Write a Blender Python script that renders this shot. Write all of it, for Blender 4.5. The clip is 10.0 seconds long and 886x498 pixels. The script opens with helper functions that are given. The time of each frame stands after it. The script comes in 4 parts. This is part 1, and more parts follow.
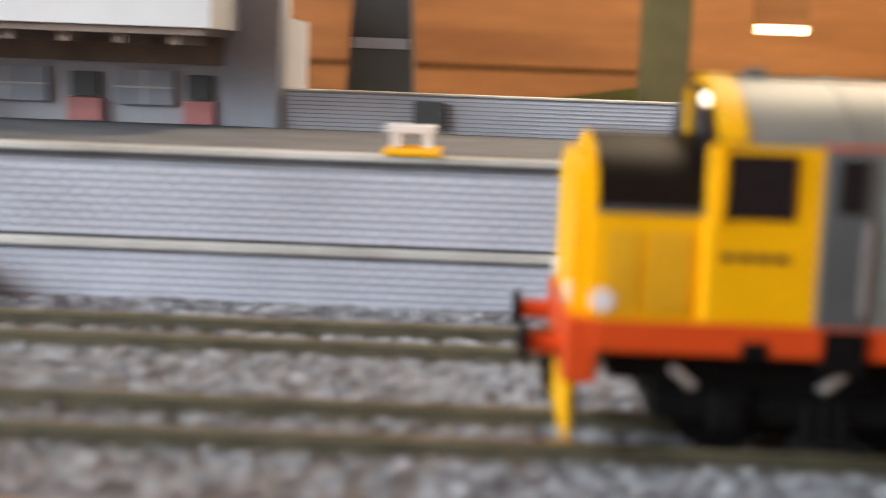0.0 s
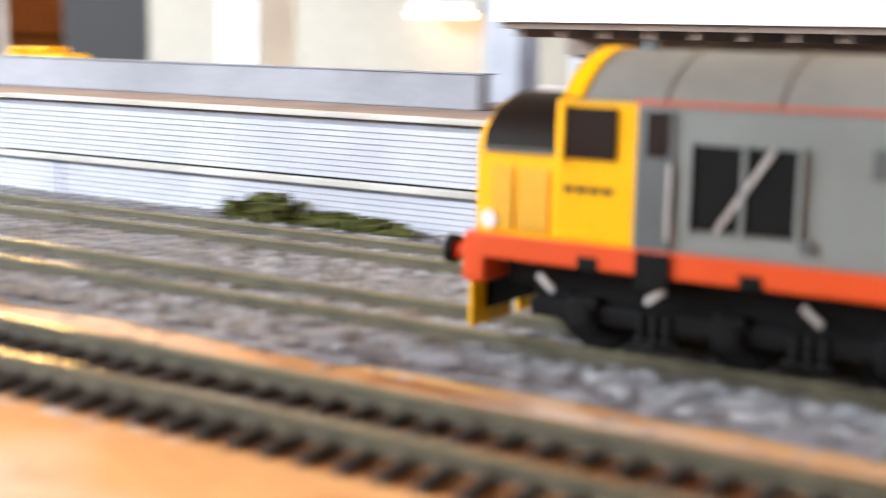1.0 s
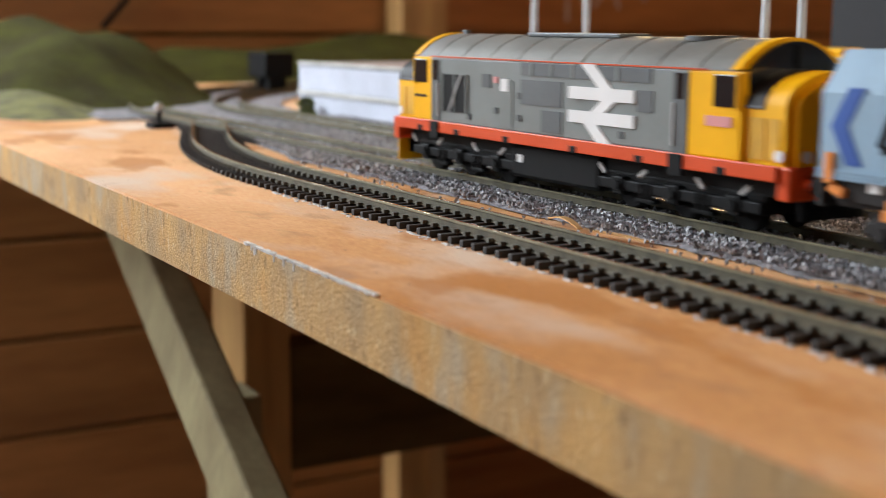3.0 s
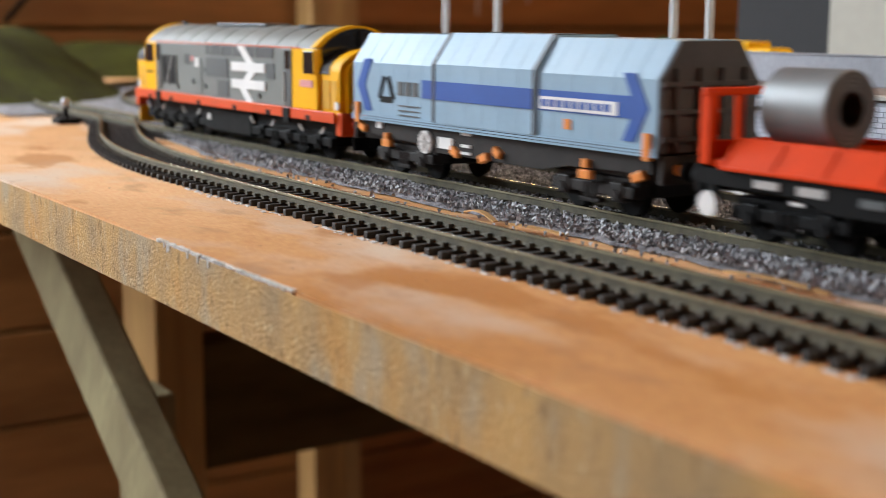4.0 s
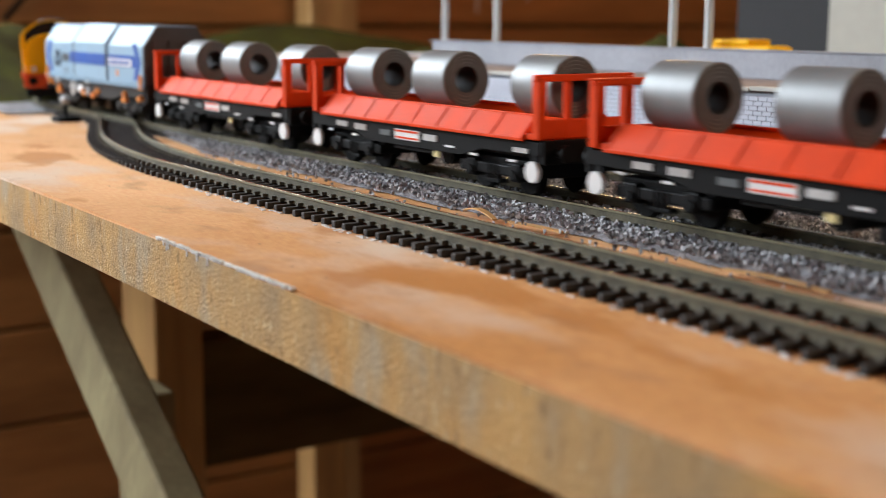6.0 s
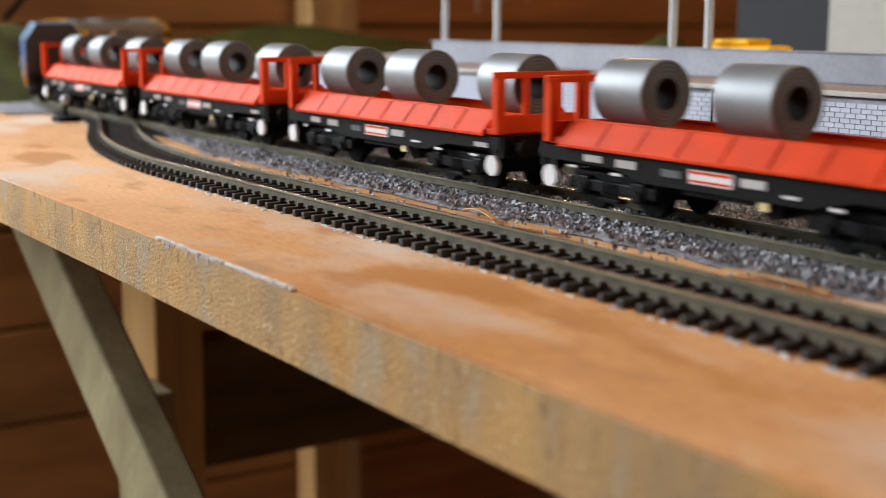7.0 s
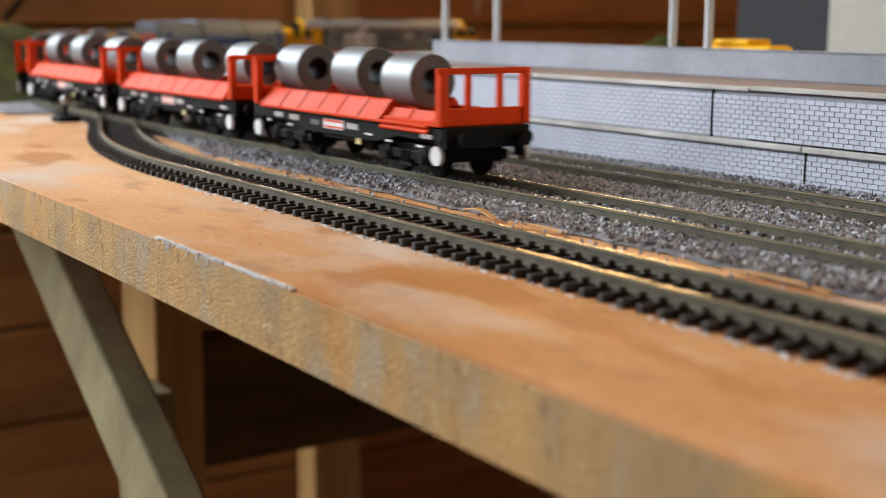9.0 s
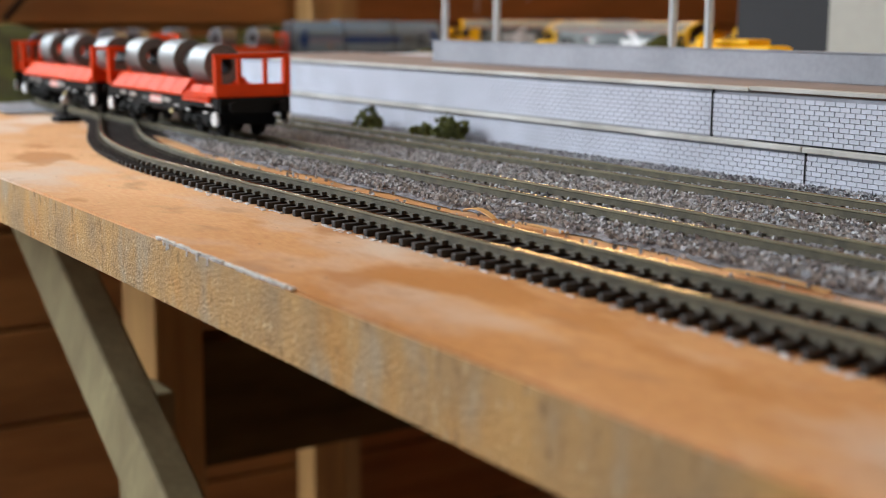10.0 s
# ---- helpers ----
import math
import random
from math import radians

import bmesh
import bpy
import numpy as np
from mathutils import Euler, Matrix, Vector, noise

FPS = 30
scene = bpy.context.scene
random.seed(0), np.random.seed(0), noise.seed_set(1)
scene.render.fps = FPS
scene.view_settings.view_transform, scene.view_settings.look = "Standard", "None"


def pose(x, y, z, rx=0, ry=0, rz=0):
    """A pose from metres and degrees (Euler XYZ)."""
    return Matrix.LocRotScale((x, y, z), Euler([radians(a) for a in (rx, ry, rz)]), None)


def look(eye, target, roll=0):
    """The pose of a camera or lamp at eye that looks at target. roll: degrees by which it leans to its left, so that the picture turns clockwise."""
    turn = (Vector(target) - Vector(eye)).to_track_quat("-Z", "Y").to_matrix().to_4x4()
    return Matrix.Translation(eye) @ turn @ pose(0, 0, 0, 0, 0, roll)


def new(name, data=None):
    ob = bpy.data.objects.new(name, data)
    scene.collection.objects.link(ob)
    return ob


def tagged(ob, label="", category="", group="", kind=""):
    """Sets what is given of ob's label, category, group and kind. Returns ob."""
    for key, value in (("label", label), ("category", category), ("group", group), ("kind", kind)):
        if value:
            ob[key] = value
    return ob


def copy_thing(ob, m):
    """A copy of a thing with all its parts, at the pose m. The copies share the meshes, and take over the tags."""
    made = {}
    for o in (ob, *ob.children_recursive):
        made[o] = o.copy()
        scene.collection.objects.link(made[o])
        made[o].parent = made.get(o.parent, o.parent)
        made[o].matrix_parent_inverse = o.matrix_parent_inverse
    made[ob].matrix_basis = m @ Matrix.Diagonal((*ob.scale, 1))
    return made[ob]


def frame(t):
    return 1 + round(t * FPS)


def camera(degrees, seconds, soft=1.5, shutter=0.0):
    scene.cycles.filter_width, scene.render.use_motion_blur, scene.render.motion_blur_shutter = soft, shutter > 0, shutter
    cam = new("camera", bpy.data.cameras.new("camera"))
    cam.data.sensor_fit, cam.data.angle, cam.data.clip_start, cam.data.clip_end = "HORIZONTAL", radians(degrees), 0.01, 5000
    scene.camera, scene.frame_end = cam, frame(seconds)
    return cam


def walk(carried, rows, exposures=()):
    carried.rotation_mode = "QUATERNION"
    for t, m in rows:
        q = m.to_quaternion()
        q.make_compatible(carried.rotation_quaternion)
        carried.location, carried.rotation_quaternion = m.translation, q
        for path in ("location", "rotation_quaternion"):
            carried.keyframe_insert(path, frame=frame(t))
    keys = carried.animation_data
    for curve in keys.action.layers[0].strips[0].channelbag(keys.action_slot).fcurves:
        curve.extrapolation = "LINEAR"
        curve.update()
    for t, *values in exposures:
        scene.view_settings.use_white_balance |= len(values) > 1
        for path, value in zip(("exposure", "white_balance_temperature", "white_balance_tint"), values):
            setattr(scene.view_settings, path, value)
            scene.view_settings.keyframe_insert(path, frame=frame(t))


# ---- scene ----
cam = camera(37.1, 10.0, soft=0.6, shutter=0.5)
cam.data.dof.use_dof = True
cam.data.dof.focus_distance = 0.39
cam.data.dof.aperture_fstop = 15.5


def eye_pose(x, y, z, yaw, pitch, roll):
    return pose(x, y, z, 0, 0, yaw) @ pose(0, 0, 0, 90 + pitch) @ pose(0, 0, 0, 0, 0, roll)


PATH = [
    (0.0, (0.0856, 0.0641, 0.0553, 0.68, -8.26, 2.13)),
    (0.2, (0.0730, 0.0630, 0.0550, 5.2, -8.38, 2.05)),
    (0.5, (0.0470, 0.0590, 0.0546, 16.65, -8.61, 1.88)),
    (0.8, (0.0310, 0.0480, 0.0544, 26.10, -8.90, 1.35)),
    (1.0, (0.0225, 0.0400, 0.0550, 31.65, -9.07, 1.30)),
    (1.3, (0.0140, 0.0250, 0.0552, 40.70, -9.40, 0.90)),
    (1.5, (0.0095, 0.0150, 0.0560, 45.95, -9.60, 0.85)),
    (2.0, (0.0050, 0.0020, 0.0580, 52.77, -9.74, 0.78)),
    (2.2, (0.0015, 0.0012, 0.0580, 55.0, -9.75, 0.6)),
    (2.6, (-0.0030, 0.0008, 0.0576, 59.3, -9.68, 0.35)),
    (2.95, (-0.0060, 0.0006, 0.0572, 60.9, -9.64, 0.25)),
    (3.3, (-0.0070, 0.0005, 0.0570, 59.2, -9.66, 0.22)),
    (3.5, (-0.0078, 0.0004, 0.0570, 57.12, -9.68, 0.235)),
    (4.0, (-0.0078, 0.0004, 0.0570, 57.03, -9.89, 0.235)),
    (5.0, (-0.0078, 0.0004, 0.0570, 57.01, -9.955, 0.235)),
    (6.5, (-0.0078, 0.0004, 0.0570, 57.01, -9.977, 0.235)),
    (10.0, (-0.0078, 0.0004, 0.0570, 57.01, -9.977, 0.235)),
]
walk(cam, [(t, eye_pose(*p)) for t, p in PATH],
     exposures=[(0.0, 0.35), (0.4, 0.75), (0.9, 0.92), (1.3, 0.74), (1.7, 0.34), (2.2, 0.06), (3.3, -0.06), (8.5, -0.08), (10.0, -0.22)])

# ---- light: daylight through the shed's unseen windows, a wall lamp, an added fill lamp ----
world = bpy.data.worlds.new("sky")
scene.world = world
world.use_nodes = True
wn = world.node_tree.nodes
sky = wn.new("ShaderNodeTexSky")
sky.sky_type, sky.sun_disc = "NISHITA", False
sky.sun_elevation, sky.sun_rotation = radians(40), radians(200)
wn["Background"].inputs["Strength"].default_value = 0.1
world.node_tree.links.new(sky.outputs[0], wn["Background"].inputs[0])

ROOM = (-1.62, 2.3, -1.35, 1.75, -0.93, 1.25)


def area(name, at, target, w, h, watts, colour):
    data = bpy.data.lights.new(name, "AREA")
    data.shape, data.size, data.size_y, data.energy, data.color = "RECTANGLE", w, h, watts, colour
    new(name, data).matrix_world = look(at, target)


# The window openings are assumed, out of view; one area lamp fills each.
area("window_daylight_side", (-1.115, -1.28, 0.56), (-0.95, 0.0, 0.10), 0.9, 0.8, 7.5, (0.84, 0.93, 1.0))
area("window_daylight_west", (-1.57, -0.40, 0.66), (-0.75, 0.1, 0.0), 1.0, 0.66, 42, (0.86, 0.94, 1.0))
area("window_daylight_end", (2.22, 0.35, 0.50), (0.0, 0.35, 0.2), 1.5, 0.8, 1.3, (0.9, 0.95, 1.0))
area("wall_lamp_light", (-1.25, 1.03, 0.335), (-0.2, 0.2, 0.02), 0.24, 0.07, 1.7, (1.0, 0.60, 0.25))
# Added lamp without a fitting; brightens the station and the back wall.
area("station_fill_light", (0.42, 0.95, 0.56), (0.36, 0.98, 0.0), 0.9, 0.05, 9, (1.0, 0.80, 0.55))


# ---- materials ----
def mat(name, colour, rough=0.6, metal=0.0, vary=0.12, scale=60.0, fine=700.0, bump=0.12, depth=0.0004, second=None, spec=0.5,
        stretch=(1, 1, 1), rand=0.0):
    m = bpy.data.materials.new(name)
    m.use_nodes = True
    n, k = m.node_tree.nodes, m.node_tree.links
    b = n["Principled BSDF"]
    b.inputs["Roughness"].default_value, b.inputs["Metallic"].default_value = rough, metal
    b.inputs["Specular IOR Level"].default_value = spec
    co, mp = n.new("ShaderNodeTexCoord"), n.new("ShaderNodeMapping")
    mp.inputs["Scale"].default_value = stretch
    k.new(co.outputs["Object"], mp.inputs["Vector"])
    big, small = n.new("ShaderNodeTexNoise"), n.new("ShaderNodeTexNoise")
    big.inputs["Scale"].default_value, big.inputs["Detail"].default_value = scale, 5
    small.inputs["Scale"].default_value, small.inputs["Detail"].default_value = fine, 3
    for t in (big, small):
        k.new(mp.outputs[0], t.inputs["Vector"])
    ramp = n.new("ShaderNodeValToRGB")
    lo = second or tuple(c * (1 - 2 * vary) for c in colour)
    hi = tuple(min(1, c * (1 + vary)) for c in colour)
    ramp.color_ramp.elements[0].position, ramp.color_ramp.elements[1].position = 0.32, 0.66
    ramp.color_ramp.elements[0].color, ramp.color_ramp.elements[1].color = (*lo, 1), (*hi, 1)
    k.new(big.outputs["Fac"], ramp.inputs[0])
    mix = n.new("ShaderNodeMix")
    mix.data_type, mix.blend_type = "RGBA", "OVERLAY"
    mix.inputs[0].default_value = min(1, vary * 2)
    k.new(ramp.outputs[0], mix.inputs[6])
    k.new(small.outputs["Color"], mix.inputs[7])
    grey = n.new("ShaderNodeRGBToBW")
    k.new(small.outputs["Color"], grey.inputs[0])
    k.new(grey.outputs[0], mix.inputs[7])
    last = mix.outputs[2]
    if rand:
        info, hsv, mr = n.new("ShaderNodeObjectInfo"), n.new("ShaderNodeHueSaturation"), n.new("ShaderNodeMapRange")
        mr.inputs[3].default_value, mr.inputs[4].default_value = 1 - rand, 1 + rand
        k.new(info.outputs["Random"], mr.inputs[0])
        k.new(mr.outputs[0], hsv.inputs["Value"])
        k.new(last, hsv.inputs["Color"])
        last = hsv.outputs[0]
    k.new(last, b.inputs["Base Color"])
    mr2 = n.new("ShaderNodeMapRange")
    mr2.inputs[3].default_value, mr2.inputs[4].default_value = max(0.02, rough - 0.12), min(1, rough + 0.12)
    k.new(big.outputs["Fac"], mr2.inputs[0])
    k.new(mr2.outputs[0], b.inputs["Roughness"])
    if bump:
        bp = n.new("ShaderNodeBump")
        bp.inputs["Strength"].default_value, bp.inputs["Distance"].default_value = bump, depth
        k.new(small.outputs["Fac"], bp.inputs["Height"])
        k.new(bp.outputs[0], b.inputs["Normal"])
    return m


def island(name, lo, hi, rough=0.9):
    m = bpy.data.materials.new(name)
    m.use_nodes = True
    n, k = m.node_tree.nodes, m.node_tree.links
    g, r, t = n.new("ShaderNodeNewGeometry"), n.new("ShaderNodeValToRGB"), n.new("ShaderNodeTexNoise")
    r.color_ramp.elements[0].color, r.color_ramp.elements[1].color = (*lo, 1), (*hi, 1)
    k.new(g.outputs["Random Per Island"], r.inputs[0])
    k.new(r.outputs[0], n["Principled BSDF"].inputs["Base Color"])
    t.inputs["Scale"].default_value = 1500
    bp = n.new("ShaderNodeBump")
    bp.inputs["Strength"].default_value, bp.inputs["Distance"].default_value = 0.3, 0.0003
    k.new(t.outputs["Fac"], bp.inputs["Height"])
    k.new(bp.outputs[0], n["Principled BSDF"].inputs["Normal"])
    n["Principled BSDF"].inputs["Roughness"].default_value = rough
    return m


def glow(name, colour, strength):
    m = bpy.data.materials.new(name)
    m.use_nodes = True
    b = m.node_tree.nodes["Principled BSDF"]
    b.inputs["Emission Color"].default_value, b.inputs["Emission Strength"].default_value = (*colour, 1), strength
    return m


def wood(name, colour, dark, ring=9.0, rough=0.55, axis="X", fleck=True):
    """Sawn timber: long grain bands, fine fibres and darker knots."""
    m = mat(name, colour, rough, vary=0.16, scale=22, fine=160, bump=0.25, depth=0.0005, second=dark,
            stretch={"X": (0.12, 1, 1), "Y": (1, 0.12, 1), "Z": (1, 1, 0.12)}[axis], rand=0.12)
    return m


def stains(m, layers, stretch):
    """Blotches of other colours over a material."""
    n, k = m.node_tree.nodes, m.node_tree.links
    b = n["Principled BSDF"]
    src = b.inputs["Base Color"].links[0].from_socket
    co = [q for q in n if q.type == "TEX_COORD"][0]
    for scale, lo, hi, colour, amount in layers:
        t, ra, mx, mp = n.new("ShaderNodeTexNoise"), n.new("ShaderNodeMapRange"), n.new("ShaderNodeMix"), n.new("ShaderNodeMapping")
        mp.inputs["Scale"].default_value, mp.inputs["Location"].default_value = stretch, (scale * 0.37, scale * 0.11, 0)
        t.inputs["Scale"].default_value, t.inputs["Detail"].default_value = scale, 6
        ra.inputs[1].default_value, ra.inputs[2].default_value, ra.inputs[4].default_value = lo, hi, amount
        mx.data_type = "RGBA"
        mx.inputs[7].default_value = (*colour, 1)
        k.new(co.outputs["Object"], mp.inputs[0])
        k.new(mp.outputs[0], t.inputs[0])
        k.new(t.outputs["Fac"], ra.inputs[0])
        k.new(ra.outputs[0], mx.inputs[0])
        k.new(src, mx.inputs[6])
        src = mx.outputs[2]
    k.new(src, b.inputs["Base Color"])
    return m


def board_face():
    """Bare plywood: pale dusty patches, orange stains and long grain."""
    m = mat("plywood_face", (0.68, 0.39, 0.19), 0.62, vary=0.19, scale=11, fine=650, bump=0.5, depth=0.0004, second=(0.52, 0.235, 0.07), stretch=(0.45, 1, 1), spec=0.25)
    return stains(m, ((24, 0.50, 0.68, (0.70, 0.58, 0.47), 0.8), (26, 0.57, 0.63, (0.46, 0.18, 0.035), 0.7), (60, 0.60, 0.72, (0.38, 0.19, 0.09), 0.5), (330, 0.68, 0.74, (0.14, 0.08, 0.05), 0.6)), (0.55, 1, 1))


PLY = board_face()
CHIP = mat("board_edge_fibres", (0.58, 0.34, 0.125), 0.75, vary=0.13, scale=48, fine=1500, bump=0.7, depth=0.0009,
           second=(0.42, 0.28, 0.14), stretch=(1, 1, 0.8), spec=0.25)
stains(CHIP, ((70, 0.54, 0.66, (0.46, 0.37, 0.25), 0.75), (38, 0.55, 0.68, (0.62, 0.30, 0.07), 0.6), (420, 0.60, 0.70, (0.22, 0.13, 0.06), 0.6),
              (520, 0.60, 0.70, (0.74, 0.58, 0.36), 0.6)), (1, 1, 0.45))
PAINT_CHIP = mat("white_filler", (0.78, 0.76, 0.72), 0.7, vary=0.06, bump=0.3)
PINE = wood("pale_pine", (0.60, 0.36, 0.14), (0.44, 0.24, 0.08), axis="Z")
GREENWOOD = mat("treated_timber", (0.30, 0.25, 0.13), 0.75, vary=0.15, scale=30, fine=240, bump=0.3, second=(0.22, 0.17, 0.085), stretch=(1, 1, 0.3))
# Timber colour with the shade under the board put into it.
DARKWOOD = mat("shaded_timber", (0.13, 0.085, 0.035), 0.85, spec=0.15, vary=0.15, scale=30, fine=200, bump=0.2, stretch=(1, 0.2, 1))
LAMPCASE = mat("lamp_case", (0.3, 0.3, 0.3), 0.5)
PLANK = wood("shed_plank", (0.37, 0.15, 0.040), (0.25, 0.092, 0.022), axis="Y")
PLANKX = wood("shed_plank_back", (0.37, 0.15, 0.040), (0.25, 0.092, 0.022), axis="X")
FLOORM = mat("shed_floor", (0.16, 0.14, 0.12), 0.8, vary=0.2, scale=5, fine=90)
RAIL = mat("weathered_rail_side", (0.22, 0.19, 0.11), 0.65, 0.1, vary=0.15, scale=90, fine=1200, second=(0.15, 0.13, 0.075))
CHAIR = mat("weathered_rail_chair", (0.10, 0.09, 0.065), 0.7, vary=0.2, scale=200, fine=1400)
# Darker than the head's side, so that the rail reads thinner.
RAILWEB = mat("dark_rail_web", (0.095, 0.082, 0.050), 0.75, vary=0.2, scale=200, fine=1400)
RAILTOP = mat("worn_rail_head", (0.66, 0.58, 0.44), 0.22, 1.0, vary=0.1, scale=40, fine=900, bump=0.05)
SLEEPER = mat("dark_plastic_sleeper", (0.020, 0.014, 0.011), 0.68, vary=0.2, scale=300, fine=1500, bump=0.2, rand=0.25)
BALLAST = island("grey_ballast_stone", (0.14, 0.142, 0.152), (0.60, 0.605, 0.63))
BED = mat("ballast_bed", (0.26, 0.25, 0.265), 0.95, vary=0.3, scale=300, fine=1300, bump=0.8, depth=0.001, second=(0.10, 0.09, 0.09))
CARD = mat("white_card", (0.56, 0.57, 0.62), 0.75, vary=0.05, scale=25, fine=800, bump=0.1)
GREYCARD = mat("grey_card", (0.33, 0.34, 0.38), 0.8, vary=0.1, scale=22, fine=500, bump=0.15, second=(0.25, 0.26, 0.29))
BRICKM = mat("printed_white_brick", (0.57, 0.59, 0.67), 0.75, vary=0.06, scale=40, fine=900, bump=0.15, rand=0.07)
MORTAR = mat("grey_mortar_line", (0.31, 0.32, 0.36), 0.85, vary=0.1)
LEDGE = mat("painted_ledge", (0.58, 0.57, 0.54), 0.7, vary=0.12, scale=30, fine=500, second=(0.40, 0.38, 0.34))
TARMAC = mat("platform_brown_surface", (0.27, 0.20, 0.17), 0.9, vary=0.12, scale=50, fine=900)
ASPHALT = mat("platform_grey_surface", (0.13, 0.13, 0.14), 0.9, vary=0.12, scale=50, fine=900)
LEAF = island("bush_green", (0.05, 0.06, 0.012), (0.16, 0.17, 0.035))
GRASS = mat("static_grass", (0.042, 0.042, 0.009), 0.95, spec=0.05, vary=0.3, scale=35, fine=500, bump=0.8, depth=0.002, second=(0.035, 0.03, 0.01))
YELLOW = mat("warning_yellow", (0.90, 0.46, 0.002), 0.5, spec=0.15, vary=0.04, scale=60, bump=0.05)
GREY = mat("rail_grey_paint", (0.185, 0.205, 0.20), 0.45, vary=0.05, scale=50, bump=0.05)
ROOFG = mat("roof_grey_paint", (0.185, 0.185, 0.17), 0.5, vary=0.1, scale=50, bump=0.1)
DGREY = mat("dark_grey_panel", (0.085, 0.095, 0.10), 0.5, vary=0.08, bump=0.1)
ORANGE = mat("orange_red_stripe", (0.66, 0.075, 0.012), 0.45, spec=0.3, vary=0.05, bump=0.05)
RED = mat("wagon_orange_red", (0.72, 0.055, 0.004), 0.55, vary=0.06, scale=80, bump=0.06, spec=0.12)
BLACK = mat("satin_black", (0.0045, 0.0045, 0.005), 0.6, vary=0.15, scale=200, bump=0.1, spec=0.12)
BROWNBLK = mat("underframe_brown_black", (0.022, 0.018, 0.017), 0.65, spec=0.25, vary=0.2, scale=150, bump=0.2)
WHITE = mat("marking_white", (0.75, 0.75, 0.75), 0.5, vary=0.03, bump=0.03)
HOODB = mat("hood_pale_blue", (0.26, 0.40, 0.53), 0.5, vary=0.04, scale=60, bump=0.05)
BLUE = mat("hood_band_blue", (0.008, 0.075, 0.36), 0.5, vary=0.05, bump=0.04)
HOODEND = mat("hood_end_dark", (0.045, 0.042, 0.045), 0.6, vary=0.12, bump=0.1)
ORMARK = mat("orange_mark", (0.75, 0.24, 0.03), 0.5, vary=0.05, bump=0.05)
COIL = mat("steel_coil_grey", (0.22, 0.228, 0.235), 0.48, 0.35, vary=0.05, scale=60, fine=600, bump=0.08, stretch=(3, 0.3, 0.3))
COILEND = mat("steel_coil_edge", (0.085, 0.083, 0.085), 0.55, 0.3, vary=0.12, scale=90, bump=0.1)
HOLE = mat("coil_bore_dark", (0.02, 0.013, 0.012), 0.8, vary=0.1)
GLASS = mat("dark_window", (0.012, 0.013, 0.016), 0.12, vary=0.05, bump=0.0, spec=0.6)
NOSETOP = mat("nose_black_gloss", (0.012, 0.008, 0.006), 0.50, vary=0.05, bump=0.0, spec=0.1)
STEEL = mat("bare_metal_bar", (0.5, 0.5, 0.5), 0.4, 0.6, vary=0.06)
SOFFIT = mat("soffit_brown", (0.26, 0.20, 0.165), 0.8)
PINK = mat("salmon_door", (0.66, 0.27, 0.26), 0.6, vary=0.08)
POLEM = mat("grey_white_post", (0.55, 0.56, 0.56), 0.5, vary=0.05)
DARKBOX = mat("dark_board", (0.012, 0.011, 0.012), 0.8, vary=0.2)
BEIGE = mat("beige_backboard", (0.36, 0.335, 0.285), 0.8, vary=0.06, scale=8, fine=150)
BLUEGREY = mat("blue_grey_render", (0.42, 0.45, 0.52), 0.75, vary=0.06)
TUBE = glow("lamp_tube_glow", (1.0, 0.62, 0.28), 9.0)


# ---- mesh helpers ----
def box(bm, x0, x1, y0, y1, z0, z1, bevel=0.0, m=None):
    r = bmesh.ops.create_cube(bm, size=1.0, matrix=Matrix.Translation(((x0 + x1) / 2, (y0 + y1) / 2, (z0 + z1) / 2))
                              @ Matrix.Diagonal((abs(x1 - x0), abs(y1 - y0), abs(z1 - z0), 1)))
    if m is not None:
        bmesh.ops.transform(bm, matrix=m, verts=r["verts"])
    if bevel:
        es = {e for v in r["verts"] for e in v.link_edges}
        bmesh.ops.bevel(bm, geom=list(es), offset=bevel, segments=2, affect="EDGES", profile=0.5)
    return bm


def B(*a, **k):
    return box(bmesh.new(), *a, **k)


def cyl(bm, c, r, depth, axis="Y", seg=20, r2=None):
    rot = {"X": Euler((0, radians(90), 0)), "Y": Euler((radians(-90), 0, 0)), "Z": Euler((0, 0, 0))}[axis]
    bmesh.ops.create_cone(bm, cap_ends=True, segments=seg, radius1=r, radius2=r if r2 is None else r2, depth=depth,
                          matrix=Matrix.LocRotScale(c, rot, None))
    return bm


def C(*a, **k):
    return cyl(bmesh.new(), *a, **k)


def prism(bm, outline, x0, x1, axis="X"):
    """An outline of (a, b) pairs drawn out along an axis: X takes (y, z), Y takes (x, z)."""
    place = (lambda a, b, c: (c, a, b)) if axis == "X" else (lambda a, b, c: (a, c, b))
    lo = [bm.verts.new(place(a, b, x0)) for a, b in outline]
    hi = [bm.verts.new(place(a, b, x1)) for a, b in outline]
    n = len(outline)
    fs = [bm.faces.new(lo), bm.faces.new(hi[::-1])]
    for i in range(n):
        fs.append(bm.faces.new((lo[i], hi[i], hi[(i + 1) % n], lo[(i + 1) % n])))
    bmesh.ops.recalc_face_normals(bm, faces=fs)
    return bm


def P(*a, **k):
    return prism(bmesh.new(), *a, **k)


def part(name, bm, material, parent=None, label="", smooth=False):
    me = bpy.data.meshes.new(name)
    if isinstance(bm, bmesh.types.BMesh):
        bm.to_mesh(me)
        bm.free()
    else:
        me.from_pydata(*bm)
    for m in material if isinstance(material, (list, tuple)) else [material]:
        me.materials.append(m)
    if smooth:
        me.polygons.foreach_set("use_smooth", [True] * len(me.polygons))
        me.set_sharp_from_angle(angle=radians(40))
    ob = new(name, me)
    if parent is not None:
        ob.parent = parent
    if label:
        ob["label"] = label
    return ob


